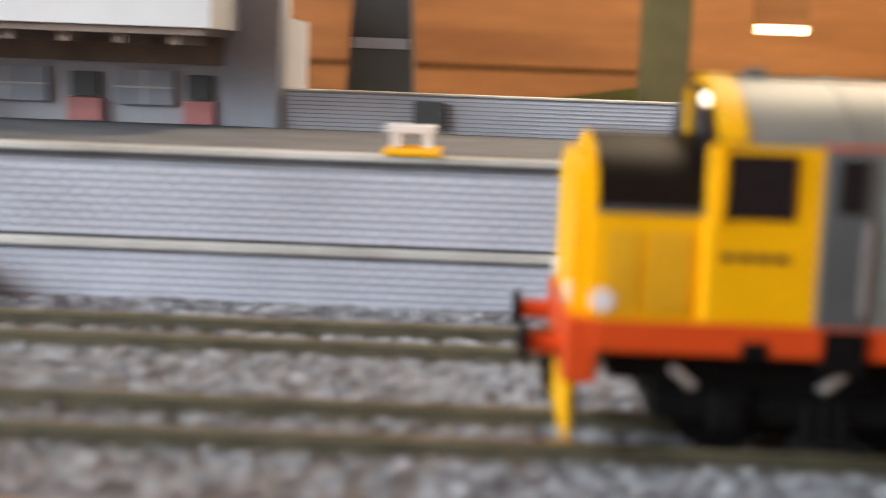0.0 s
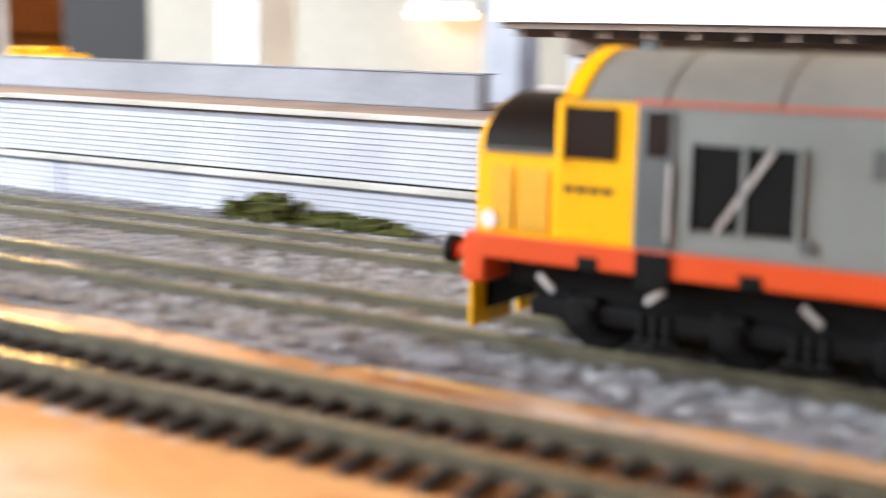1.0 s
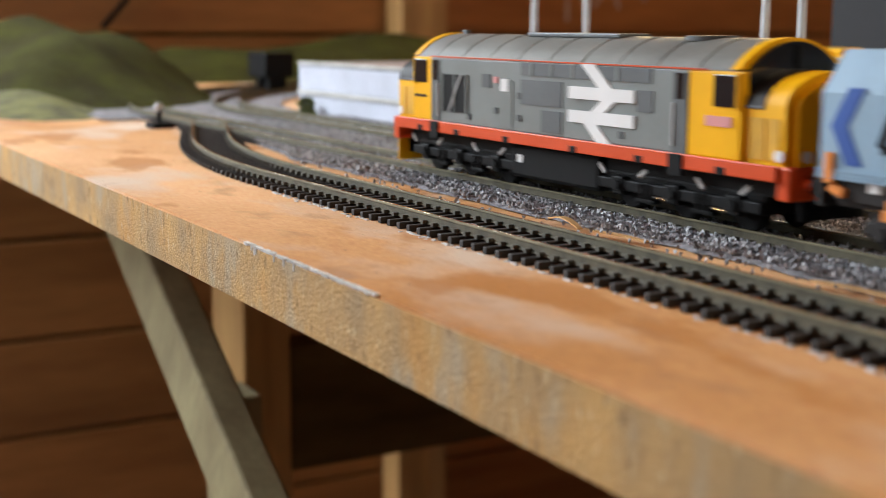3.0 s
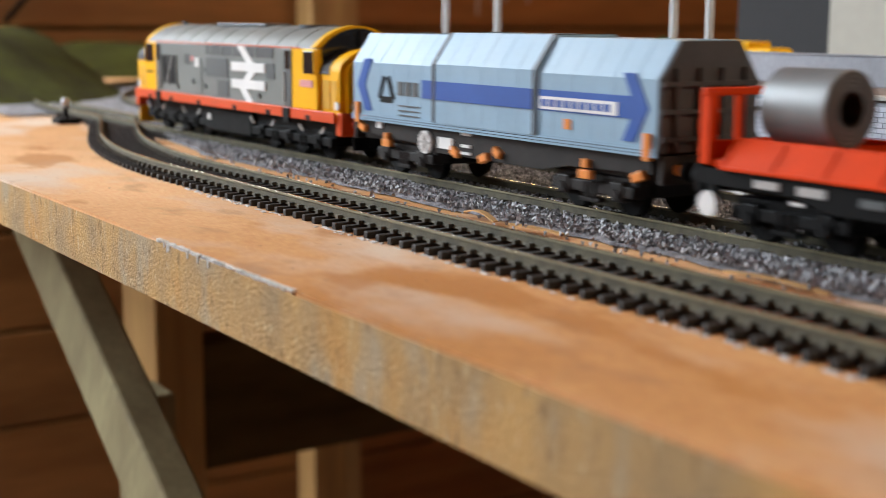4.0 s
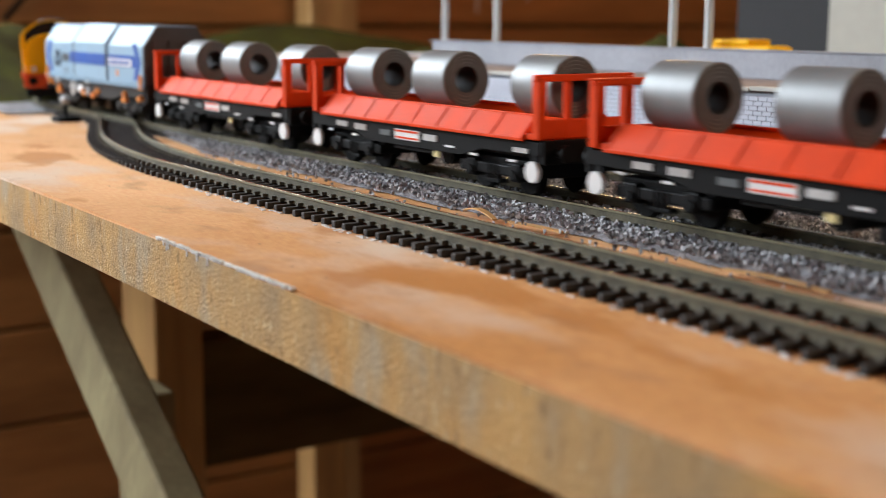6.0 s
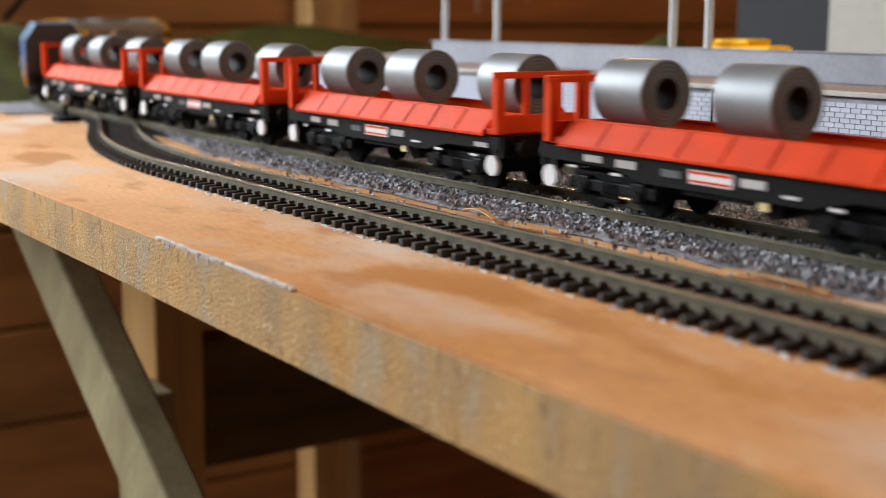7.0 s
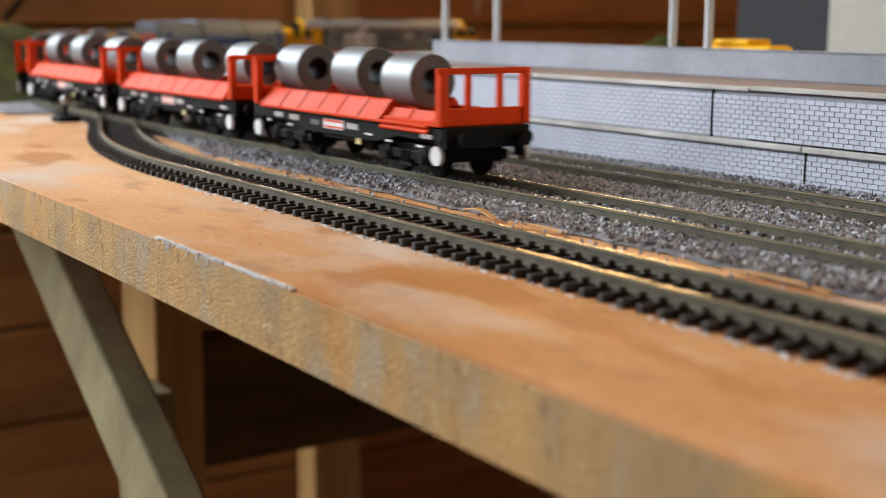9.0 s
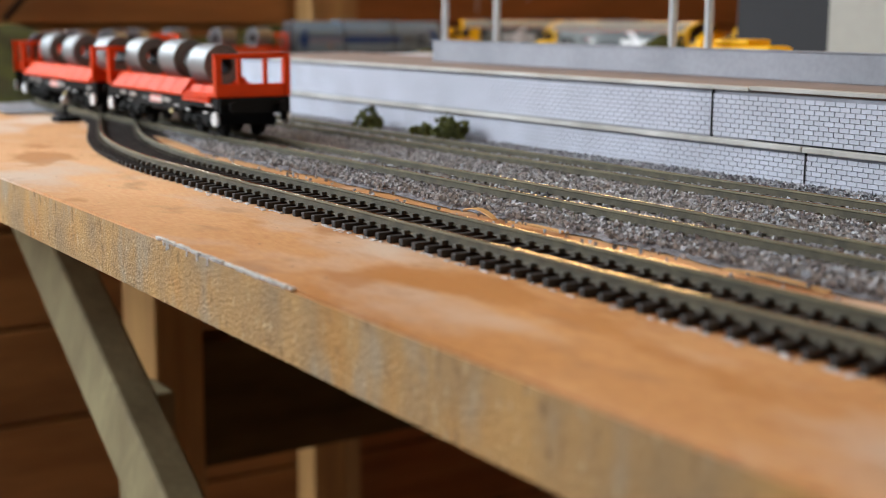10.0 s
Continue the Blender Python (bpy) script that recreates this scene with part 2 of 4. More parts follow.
def share(ob, name, at, parent, rz=0.0):
    o = new(name, ob.data)
    o.parent = parent
    o.matrix_local = pose(*at, 0, 0, rz)
    return o


def thing(name, label, category, group="", kind=""):
    return tagged(new(name), label, category, group, kind)


# ---- plan of the layout (board top is z = 0, straight tracks run along x) ----
RAIL_Z = 0.005
Y1, Y2, Y3 = 0.1846, 0.2441, 0.3017
PF, BE = 0.3400, 0.1229
CX, CR = -0.783, 0.38
CY = Y2 + CR
ZT = 0.0328


def on_curve(s, r):
    """A place s metres along a track that runs towards -x and turns away on radius r round the curve's centre; s = 0 at x = 0."""
    if s <= -CX:
        return Vector((-s, CY - r, 0)), 0.0
    a = (s + CX) / r
    return Vector((CX - r * math.sin(a), CY - r * math.cos(a), 0)), -a


def spur(s):
    """The near track: straight, then slanting across to join the middle one by a turnout."""
    d = s - 0.35
    if d < 0.45:
        v = 0.0
    elif d < 0.62:
        v = (d - 0.45) ** 2
    elif d < 0.678:
        v = 0.0289 + 0.34 * (d - 0.62)
    else:
        e = min(d - 0.678, 0.0617)
        v = 0.0486 + 0.34 * e - 0.34 * e * e / 0.1234
    if d > -CX:
        v += (d + CX) ** 2 / (2 * CR)
    return Vector((-d, Y1 + v, 0))


# ---- setting ----
x0, x1, y0, y1, z0, z1 = ROOM
part("floor", B(x0 - 0.1, x1 + 0.1, y0 - 0.1, y1 + 0.1, z0 - 0.05, z0), FLOORM)
tagged(bpy.data.objects["floor"], "dark dusty wooden shed floor in shade", "floor", kind="structure")
ceil = part("ceiling", B(x0 - 0.1, x1 + 0.1, y0 - 0.1, y1 + 0.1, z1, z1 + 0.04), PLANKX)
tagged(ceil, "orange-brown timber shed roof lining", "ceiling", kind="structure")


def plank_wall(name, length, horizontal_pose, material, label, gap=None):
    w = thing(name, label, "wall", kind="structure")
    w.matrix_world = horizontal_pose
    h, zz, i = 0.122, 0.0, 0
    back = bmesh.new()
    if gap:
        for q in ((0, gap[0], 0, z1 - z0), (gap[1], length, 0, z1 - z0), (gap[0], gap[1], 0, gap[2]), (gap[0], gap[1], gap[3], z1 - z0)):
            box(back, q[0], q[1], 0.006, 0.03, q[2], q[3])
        fr = bmesh.new()
        for q in ((gap[0], gap[1], gap[2] - 0.02, gap[2] + 0.015), (gap[0], gap[1], gap[3] - 0.015, gap[3] + 0.02), (gap[0] - 0.02, gap[0] + 0.01, gap[2], gap[3]), (gap[1] - 0.01, gap[1] + 0.02, gap[2], gap[3])):
            box(fr, q[0], q[1], -0.012, 0.035, q[2], q[3])
        part("window_frame", fr, WHITE, w)
    else:
        box(back, 0, length, 0.006, 0.03, 0, z1 - z0)
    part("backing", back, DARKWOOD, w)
    while zz < z1 - z0 - 0.001:
        top = min(zz + h - 0.005, z1 - z0)
        spans = [(0, length)]
        if gap and top > gap[2] - 0.02 and zz < gap[3] + 0.02:
            spans = [(0, gap[0]), (gap[1], length)]
        for a, b in spans:
            part("plank", B(a, b, -0.006, 0.005, zz, top, bevel=0.002), material, w)
        zz += h
    return w


plank_wall("wall_west", y1 - y0, pose(x0, y0, z0, 0, 0, 90), PLANKX, "orange-brown stained horizontal shiplap shed wall", gap=(0.42, 1.48, 1.23, 1.94))
plank_wall("wall_north", x1 - x0, pose(x0, y1, z0), PLANKX, "orange-brown stained horizontal shiplap shed back wall")


def window_wall(name, length, m, a, b, lo, hi):
    w = thing(name, "timber shed wall with one wide window", "wall", kind="structure")
    w.matrix_world = m
    h = z1 - z0
    bm = B(0, a, 0, 0.03, 0, h)
    for q in ((b, length, 0, h), (a, b, 0, lo), (a, b, hi, h)):
        box(bm, q[0], q[1], 0, 0.03, q[2], q[3])
    part("boards", bm, PLANKX, w)
    bm = B(a, b, -0.01, 0.035, lo, lo + 0.03)
    for q in ((a, b, hi - 0.03, hi), (a, a + 0.03, lo, hi), (b - 0.03, b, lo, hi)):
        box(bm, q[0], q[1], -0.01, 0.035, q[2], q[3])
    part("window_frame", bm, WHITE, w)
    return w


window_wall("wall_south", x1 - x0, pose(x1, y0, z0, 0, 0, 180), 2.95, 3.88, 1.0, 1.93)
window_wall("wall_east", y1 - y0, pose(x1, y1, z0, 0, 0, -90), 0.6, 2.2, 1.0, 1.9)
stud = part("wall_stud", B(-1.60, -1.555, 0.80, 0.87, z0, z1, bevel=0.003), PINE)
tagged(stud, "pale pine upright stud against the shed wall", "wall stud", kind="structure")

# ---- baseboard ----
board = thing("baseboard", "plywood model railway baseboard with bare orange-brown top", "baseboard")
bm = bmesh.new()
outline = [(0.9, BE), (0.9, 1.3), (-1.55, 1.3), (-1.55, 0.60), (-1.20, 0.16), (-0.92, BE + 0.002), (-0.6, BE), (-0.2, BE)]
top = [bm.verts.new((x, y, 0)) for x, y in outline]
low = [bm.verts.new((x, y, -0.0167)) for x, y in outline]
bm.faces.new(top)
bm.faces.new(low[::-1])
for i in range(len(outline)):
    f = bm.faces.new((top[i], low[i], low[(i + 1) % len(outline)], top[(i + 1) % len(outline)]))
    f.material_index = 1
bmesh.ops.recalc_face_normals(bm, faces=bm.faces)
es = [e for e in bm.edges if all(abs(v.co.z) < 1e-6 for v in e.verts)]
bmesh.ops.bevel(bm, geom=es, offset=0.0007, segments=2, affect="EDGES")
part("board_top", bm, [PLY, CHIP], board)
rnd = random.Random(5)
bm = bmesh.new()
for i in range(70):
    x = -0.335 + 0.078 * (i + rnd.random()) / 70
    w, drip = rnd.uniform(0.0006, 0.0022), rnd.random() > 0.86 and x < -0.30
    h = rnd.uniform(0.0002, 0.0007) + (rnd.uniform(0.0008, 0.0026) if drip else 0)
    box(bm, x, x + (0.0007 if drip else w), BE - 0.0002, BE + rnd.uniform(0.0005, 0.0012), -h, 0.0002, bevel=0.00008)
part("filler_chip", bm, PAINT_CHIP, board, "flaked white filler along the edge")


def stick(name, label, m, dx, dy, dz, material):
    ob = part(name, B(0, dx, 0, dy, 0, dz, bevel=0.002), material)
    ob.matrix_world = m
    return tagged(ob, label, "timber post")


stick("support_post", "pale pine upright post under the baseboard", pose(-0.935, 0.320, z0), 0.066, 0.036, -0.0175 - z0, PINE)
stick("support_post", "pale pine upright post under the far baseboard", pose(-1.214, 0.60, z0), 0.040, 0.036, -0.0175 - z0, PINE)
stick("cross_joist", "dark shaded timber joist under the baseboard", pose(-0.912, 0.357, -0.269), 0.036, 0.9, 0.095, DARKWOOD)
stick("diagonal_brace", "grey-green treated timber diagonal brace under the baseboard", pose(-0.772, 0.200, -0.0172, 0, 30.5, 0), 0.42, 0.019, -0.040, GREENWOOD)
stick("batten", "grey-green treated timber upright batten beside the post", pose(-0.757, 0.2525, z0), 0.036, 0.024, -0.160 - z0, GREENWOOD)
stick("cross_joist", "timber joist hidden below the baseboard, coloured dark as in shade", pose(-0.40, 0.50, -0.16), 0.036, 0.6, 0.14, DARKWOOD)


# ---- tracks ----
def rail_mesh(points, side):
    """A rail with head, web and foot, swept along a line of places, set off to one side by half the gauge."""
    prof = [(-0.0008, 0.0019, 0), (0.0008, 0.0019, 0), (0.0007, 0.0022, 0), (0.00025, 0.0025, 0), (0.00025, 0.0040, 0), (0.00045, 0.0043, 0),
            (0.00045, 0.0049, 1), (0.0003, 0.005, 1), (-0.0003, 0.005, 1), (-0.00045, 0.0049, 0), (-0.00045, 0.0043, 0), (-0.00025, 0.0040, 0),
            (-0.00025, 0.0025, 0), (-0.0007, 0.0022, 0)]
    vs, fs, mi, n = [], [], [], len(prof)
    for i, p in enumerate(points):
        d = (points[min(i + 1, len(points) - 1)] - points[max(i - 1, 0)]).normalized()
        nrm = Vector((-d.y, d.x, 0))
        vs += [tuple(p + nrm * (side * 0.00865 + a) + Vector((0, 0, b))) for a, b, _ in prof]
    for i in range(len(points) - 1):
        for j in range(n):
            k = (j + 1) % n
            fs.append((i * n + j, i * n + k, (i + 1) * n + k, (i + 1) * n + j))
            mi.append(1 if j in (6, 7, 8) else 0 if j in (5, 9) else 2)
    return (vs, [], fs), mi


SLEEP_ME = None


def quick_box(data, x0, x1, y0, y1, z0, z1, m):
    """Adds a plain box to lists of corners and faces."""
    v, f = data
    k = len(v)
    v += [tuple(m @ Vector((x, y, z))) for x in (x0, x1) for y in (y0, y1) for z in (z0, z1)]
    f += [tuple(k + i for i in q) for q in ((0, 1, 3, 2), (4, 6, 7, 5), (0, 4, 5, 1), (2, 3, 7, 6), (0, 2, 6, 4), (1, 5, 7, 3))]


def track(name, label, place, length, pitch, sleepers_from, sleepers_to, buried=False, cut=0.0):
    global SLEEP_ME
    t = thing(name, label, "model railway track", "tracks on the board")
    steps = int(length / 0.012)
    pts = [place(length * i / steps) for i in range(steps + 1)]
    for side in (-1, 1):
        data, mi = rail_mesh(pts, side)
        r = part("rail", data, [RAIL, RAILTOP, RAILWEB], t)
        r.data.polygons.foreach_set("material_index", mi)
    drop = -0.0007 if buried else 0.0
    if SLEEP_ME is None:
        SLEEP_ME = part("sleeper", B(-0.00105, 0.00105, -0.0150, 0.0150, 0.0, 0.0019, bevel=0.0003), SLEEPER, t)
        SLEEP_ME.location = (0, 0, -0.5)
        first = SLEEP_ME
    else:
        first = None
    s, made, rest = sleepers_from, 0, ([], [])
    chairs = ([], [])
    while s < sleepers_to:
        p = place(s)
        d = (place(s + 0.004) - place(s - 0.004)).normalized()
        rz = math.degrees(math.atan2(d.y, d.x)) + rnd.uniform(-0.8, 0.8)
        if made < 290:
            if first is not None:
                first.matrix_local = pose(p.x, p.y, drop, 0, 0, rz)
                first = None
            else:
                share(SLEEP_ME, "sleeper", (p.x, p.y, drop), t, rz)
        else:
            quick_box(rest, -0.00105, 0.00105, -0.015, 0.015, 0, 0.0019, pose(p.x, p.y, drop, 0, 0, rz))
        for side in (-1, 1):
            for inner in (-1, 1):
                o = side * 0.00865 + inner * 0.0012
                quick_box(chairs, -0.0007, 0.0007, o - 0.0008, o + 0.0008, 0.0018, 0.0029, pose(p.x, p.y, drop * 0.5, 0, 0, rz))
        made += 1
        s += pitch
    part("rail_chair", (chairs[0], [], chairs[1]), CHAIR, t)["kind"] = "stuff"
    if made > 290:
        part("far_sleeper", (rest[0], [], rest[1]), SLEEPER, t)["kind"] = "stuff"
    return t


track("near_track", "bare model railway track of rusty rails on black sleepers", spur, 1.10, 0.0060, 0.02, 1.06)
R2P = lambda s: on_curve(s - 0.62, CR)[0]
track("middle_track", "ballasted model railway track with shiny worn rails", R2P, 2.75, 0.0060, 0.0, 2.7, True)
R3P = lambda s: on_curve(s - 0.62, CY - Y3)[0]
track("far_track", "ballasted model railway track beside the platform", R3P, 2.5, 0.0060, 0.0, 2.0, True)
YB = 0.72
track("rear_track", "straight model railway track behind the platform", lambda s: Vector((0.4 - s, YB, 0)), 1.45, 0.009, 0.0, 1.44, True)
track("inner_track", "curved model railway track at the back of the board", lambda s: on_curve(s + 1.99, CR)[0] if s < 0.1 else Vector((CX + (s - 0.1), CY + CR, 0)), 0.9, 0.009, 0.0, 0.88, True)

# ballast bed and its stones
bed = thing("ballast_bed", "grey granite ballast chippings round the tracks", "ballast", kind="stuff")
bm = bmesh.new()
n = 220
rows = []
for i in range(n + 1):
    x = 0.62 - 1.46 * i / n
    e = 0.2170 + 0.003 * noise.noise(Vector((x * 22, 3, 0))) + 0.002 * noise.noise(Vector((x * 90, 9, 0)))
    if x < -0.52:
        e += min(0.02, (-0.52 - x) * 0.15)
    rows.append((bm.verts.new((x, e, 0.0004)), bm.verts.new((x, e + 0.004, 0.0014)), bm.verts.new((x, PF + 0.001, 0.0014))))
for a, b in zip(rows, rows[1:]):
    bm.faces.new((a[0], a[1], b[1], b[0]))
    bm.faces.new((a[1], a[2], b[2], b[1]))
bmesh.ops.recalc_face_normals(bm, faces=bm.faces)
part("bed", bm, BED, bed)
ring = bmesh.new()
inner = []
for i in range(61):
    a = math.pi * 1.06 * i / 60
    inner.append([ring.verts.new((CX - r * math.sin(a), CY - r * math.cos(a), 0.0013)) for r in (0.285, 0.42)])
for a, b in zip(inner, inner[1:]):
    ring.faces.new((a[0], a[1], b[1], b[0]))
bmesh.ops.recalc_face_normals(ring, faces=ring.faces)
part("curve_bed", ring, BED, bed)
g = np.random.default_rng(3)


def stones(count, xs, ys, size, keep):
    base = np.array([(1, 1, -1), (-1, -1, -1), (-1, 1, 1), (1, -1, 1), (0, 0, 1.3), (0.2, 0, -1.2)]) * 0.5
    faces = np.array([(0, 4, 3), (0, 2, 4), (2, 1, 4), (4, 1, 3), (0, 3, 5), (5, 3, 1), (5, 1, 2), (0, 5, 2)])
    px, py = g.uniform(*xs, count), g.uniform(*ys, count)
    ok = np.array([keep(a, b) for a, b in zip(px, py)])
    px, py = px[ok], py[ok]
    m = len(px)
    sz = g.uniform(0.6, 1.25, (m, 1, 3)) * size
    an = g.uniform(0, 6.28, m)
    v = (base[None] + g.uniform(-0.18, 0.18, (m, 6, 3))) * sz
    c, s = np.cos(an)[:, None], np.sin(an)[:, None]
    x = v[:, :, 0] * c - v[:, :, 1] * s + px[:, None]
    y = v[:, :, 0] * s + v[:, :, 1] * c + py[:, None]
    z = v[:, :, 2] + 0.0016 + g.uniform(0, 0.0009, m)[:, None]
    verts = np.stack([x, y, z], -1).reshape(-1, 3)
    f = (faces[None] + 6 * np.arange(m)[:, None, None]).reshape(-1, 3)
    return verts.tolist(), [], f.tolist()


def clear(x, y):
    for c in (Y2, Y3):
        if abs(abs(y - c) - 0.00865) < 0.0016:
            return False
        if abs(y - c) < 0.0075 and math.sin(x * 1102) > -0.2:
            return y * 7919 % 1.0 < 0.55
    e = 0.2182 + 0.003 * noise.noise(Vector((x * 22, 3, 0))) + 0.002 * noise.noise(Vector((x * 90, 9, 0)))
    return y > e + (min(0.02, (-0.52 - x) * 0.15) if x < -0.52 else 0)


part("ballast_stone", stones(100000, (-0.74, 0.25), (0.209, 0.341), 0.00095, clear), BALLAST, bed)
# stray chippings on the bare board and slivers of veneer
part("loose_stone", stones(260, (-0.5, 0.1), (0.1975, 0.215), 0.0010, lambda x, y: True), BALLAST, bed)
for x, y, ln, rz, arch in ((-0.325, 0.2135, 0.020, -8, 0.0016), (-0.30, 0.2115, 0.022, 4, 0.0003), (-0.218, 0.2125, 0.030, 0, 0.0006), (-0.10, 0.212, 0.03, -3, 0.0004)):
    bm = bmesh.new()
    k = 8
    v = [[bm.verts.new((ln * i / k, w * 0.0011 * (1 - 0.5 * abs(i / k - 0.5)), 0.0016 + arch * math.sin(math.pi * i / k) + dz)) for w, dz in ((-1, 0), (1, 0), (1, 0.0004), (-1, 0.0004))] for i in range(k + 1)]
    for a, b in zip(v, v[1:]):
        for j in range(4):
            bm.faces.new((a[j], a[(j + 1) % 4], b[(j + 1) % 4], b[j]))
    bm.faces.new(v[0]), bm.faces.new(v[-1][::-1])
    bmesh.ops.recalc_face_normals(bm, faces=bm.faces)
    o = part("wood_sliver", bm, PINE)
    o.matrix_world = pose(x, y, -0.0004, 0, 0, rz)
    tagged(o, "curled pale sliver of veneer on the board", "wood sliver")

# ---- platform ----
plat = thing("platform", "white brick-papered model station platform", "platform")
XE, XR, XK = -0.808, 0.75, -0.13
part("core", B(XE, XR, PF + 0.001, 0.70, 0, ZT - 0.001), CARD, plat)
part("front_backing", B(XE, XR, PF - 0.0002, PF + 0.0008, 0, ZT - 0.0012), MORTAR, plat)
part("brown_surface", B(XE, XK, PF, 0.448, ZT - 0.001, ZT, bevel=0.0002), TARMAC, plat)
part("grey_surface", B(XK, XR, PF - 0.0004, 0.448, ZT - 0.001, ZT + 0.0005, bevel=0.0002), ASPHALT, plat)
for a, b, dz in ((XE, -0.335, 0), (-0.335, XK, 0.0004), (XK, XR, 0.0012)):
    part("edge_strip", B(a, b - 0.0004, PF - 0.0016, PF + 0.004, ZT - 0.0008 + dz, ZT + 0.0006 + dz, bevel=0.0002), LEDGE, plat, "off-white coping edge")
for a, b in ((XE, -0.310), (-0.3095, -0.13), (-0.1295, XR)):
    part("ledge", B(a, b, PF - 0.0022, PF, 0.0130, 0.0150, bevel=0.0004), LEDGE, plat, "grubby off-white ledge strip")
# Solid black strip drawn as the shadow line over the ledge.
part("ledge_shadow_strip", B(-0.335, XR, PF - 0.0006, PF, 0.0151, 0.0155), BLACK, plat)
part("panel_joint", B(-0.3535, -0.3528, PF - 0.0010, PF, 0.0152, ZT - 0.001), BLACK, plat)
part("panel_joint", B(-0.3092, -0.3086, PF - 0.0010, PF, 0.0005, 0.0128), BLACK, plat)

# ---- station behind the platform ----
YS = 0.450
wall = thing("rear_wall", "low plain grey card wall along the back of the platform", "wall")
part("wall_card", B(-0.632, -0.186, 0.398, 0.404, ZT, 0.0440, bevel=0.0004), GREYCARD, wall)
part("coping", B(-0.634, -0.184, 0.3975, 0.4045, 0.0440, 0.0444, bevel=0.0001), GREYCARD, wall)
wall2 = thing("rear_wall", "low white brick-papered wall beyond the station", "wall")
part("wall_card", B(0.033, 0.70, YS, YS + 0.006, ZT, 0.0440, bevel=0.0004), CARD, wall2)
part("coping", B(0.033, 0.70, YS - 0.001, YS + 0.007, 0.0440, 0.0447, bevel=0.0003), LEDGE, wall2)
for i in range(9):
    part("mortar_course", B(0.034, 0.70, YS - 0.00025, YS, ZT + 0.0012 * (i + 1), ZT + 0.0012 * (i + 1) + 0.0003), MORTAR, wall2)
part("red_plank", B(0.125, 0.158, YS - 0.001, YS, 0.0335, 0.0343), PINK, wall2)

st = thing("station_building", "white model station building with salmon doors and wide canopy", "station")
part("body", B(-0.182, 0.028, YS + 0.002, YS + 0.10, ZT, 0.066, bevel=0.0004), CARD, st)
part("canopy", P([(0.405, 0.0605), (0.405, 0.078), (0.56, 0.092), (0.56, 0.0605)], -0.186, 0.020), WHITE, st, "bright white canopy roof edge")
part("canopy_soffit", B(-0.184, 0.018, 0.4065, YS + 0.002, 0.0585, 0.0604), SOFFIT, st)
for i in range(14):
    part("soffit_beam", B(-0.180 + i * 0.0145, -0.177 + i * 0.0145, 0.409, YS + 0.002, 0.0560, 0.0585), SOFFIT, st)
part("fascia", B(-0.182, 0.028, YS - 0.001, YS + 0.0015, 0.0505, 0.0585), SOFFIT, st)
for xa, xb in ((-0.178, -0.165), (-0.120, -0.110), (-0.030, -0.020), (0.004, 0.013)):
    d = part("door", B(xa, xb, YS - 0.0012, YS + 0.002, ZT + 0.0005, 0.0400, bevel=0.0002), PINK, st, "salmon pink door panel")
    part("door_glass", B(xa + 0.001, xb - 0.001, YS - 0.0006, YS + 0.002, 0.0405, 0.0475), DGREY, st)
for xa, xb in ((-0.158, -0.128), (-0.105, -0.088), (-0.060, -0.036), (-0.016, 0.001)):
    w = part("window", B(xa, xb, YS - 0.0008, YS + 0.001, 0.0385, 0.0485), BLUEGREY, st)
    part("glazing_bar", B((xa + xb) / 2 - 0.0004, (xa + xb) / 2 + 0.0004, YS - 0.0014, YS - 0.0008, 0.0385, 0.0485), WHITE, w)
    part("glazing_bar", B(xa, xb, YS - 0.0014, YS - 0.0008, 0.0432, 0.0438), WHITE, w)
part("archway", B(-0.084, -0.073, YS - 0.0015, YS + 0.002, ZT + 0.0003, 0.0510), mat("archway_brown", (0.16, 0.09, 0.035), 0.8), st, "brown open archway")
kiosk = thing("kiosk", "small pale green kiosk with blue top on the platform", "kiosk")
part("body", B(-0.0795, -0.0655, YS - 0.014, YS - 0.004, ZT + 0.0005, 0.0395, bevel=0.0004), mat("pale_green", (0.42, 0.48, 0.33), 0.6), kiosk)
part("roof", B(-0.0805, -0.0645, YS - 0.015, YS - 0.003, 0.0395, 0.0440, bevel=0.0004), mat("sky_blue", (0.42, 0.56, 0.70), 0.6), kiosk)
for xa, xb, zz in ((0.016, 0.032, 0.14), (-0.2135, -0.199, 0.10)):
    o = part("brick_pier", B(xa, xb, YS - 0.003, YS + 0.012, ZT, zz, bevel=0.0006), BLUEGREY)
    tagged(o, "blue-grey square pier at the end of the station", "pier")
bench = thing("platform_bench", "small white bench with yellow base on the platform edge", "bench")
part("seat", B(0.069, 0.080, PF + 0.012, PF + 0.018, ZT + 0.0058, ZT + 0.0076, bevel=0.0003), WHITE, bench)
part("base", B(0.069, 0.081, PF - 0.0022, PF + 0.020, ZT + 0.0018, ZT + 0.0028, bevel=0.0002), YELLOW, bench)
part("leg", B(0.070, 0.072, PF + 0.012, PF + 0.018, ZT + 0.0028, ZT + 0.0058), WHITE, bench)
part("leg", B(0.077, 0.079, PF + 0.012, PF + 0.018, ZT + 0.0028, ZT + 0.0058), WHITE, bench)
sign = thing("platform_sign", "grey framed notice board before the brick wall", "sign")
part("panel", B(0.071, 0.080, YS - 0.003, YS - 0.001, 0.0348, 0.0425, bevel=0.0003), DGREY, sign)
part("leg", B(0.0745, 0.0765, YS - 0.003, YS - 0.001, ZT + 0.0004, 0.0349), DGREY, sign)

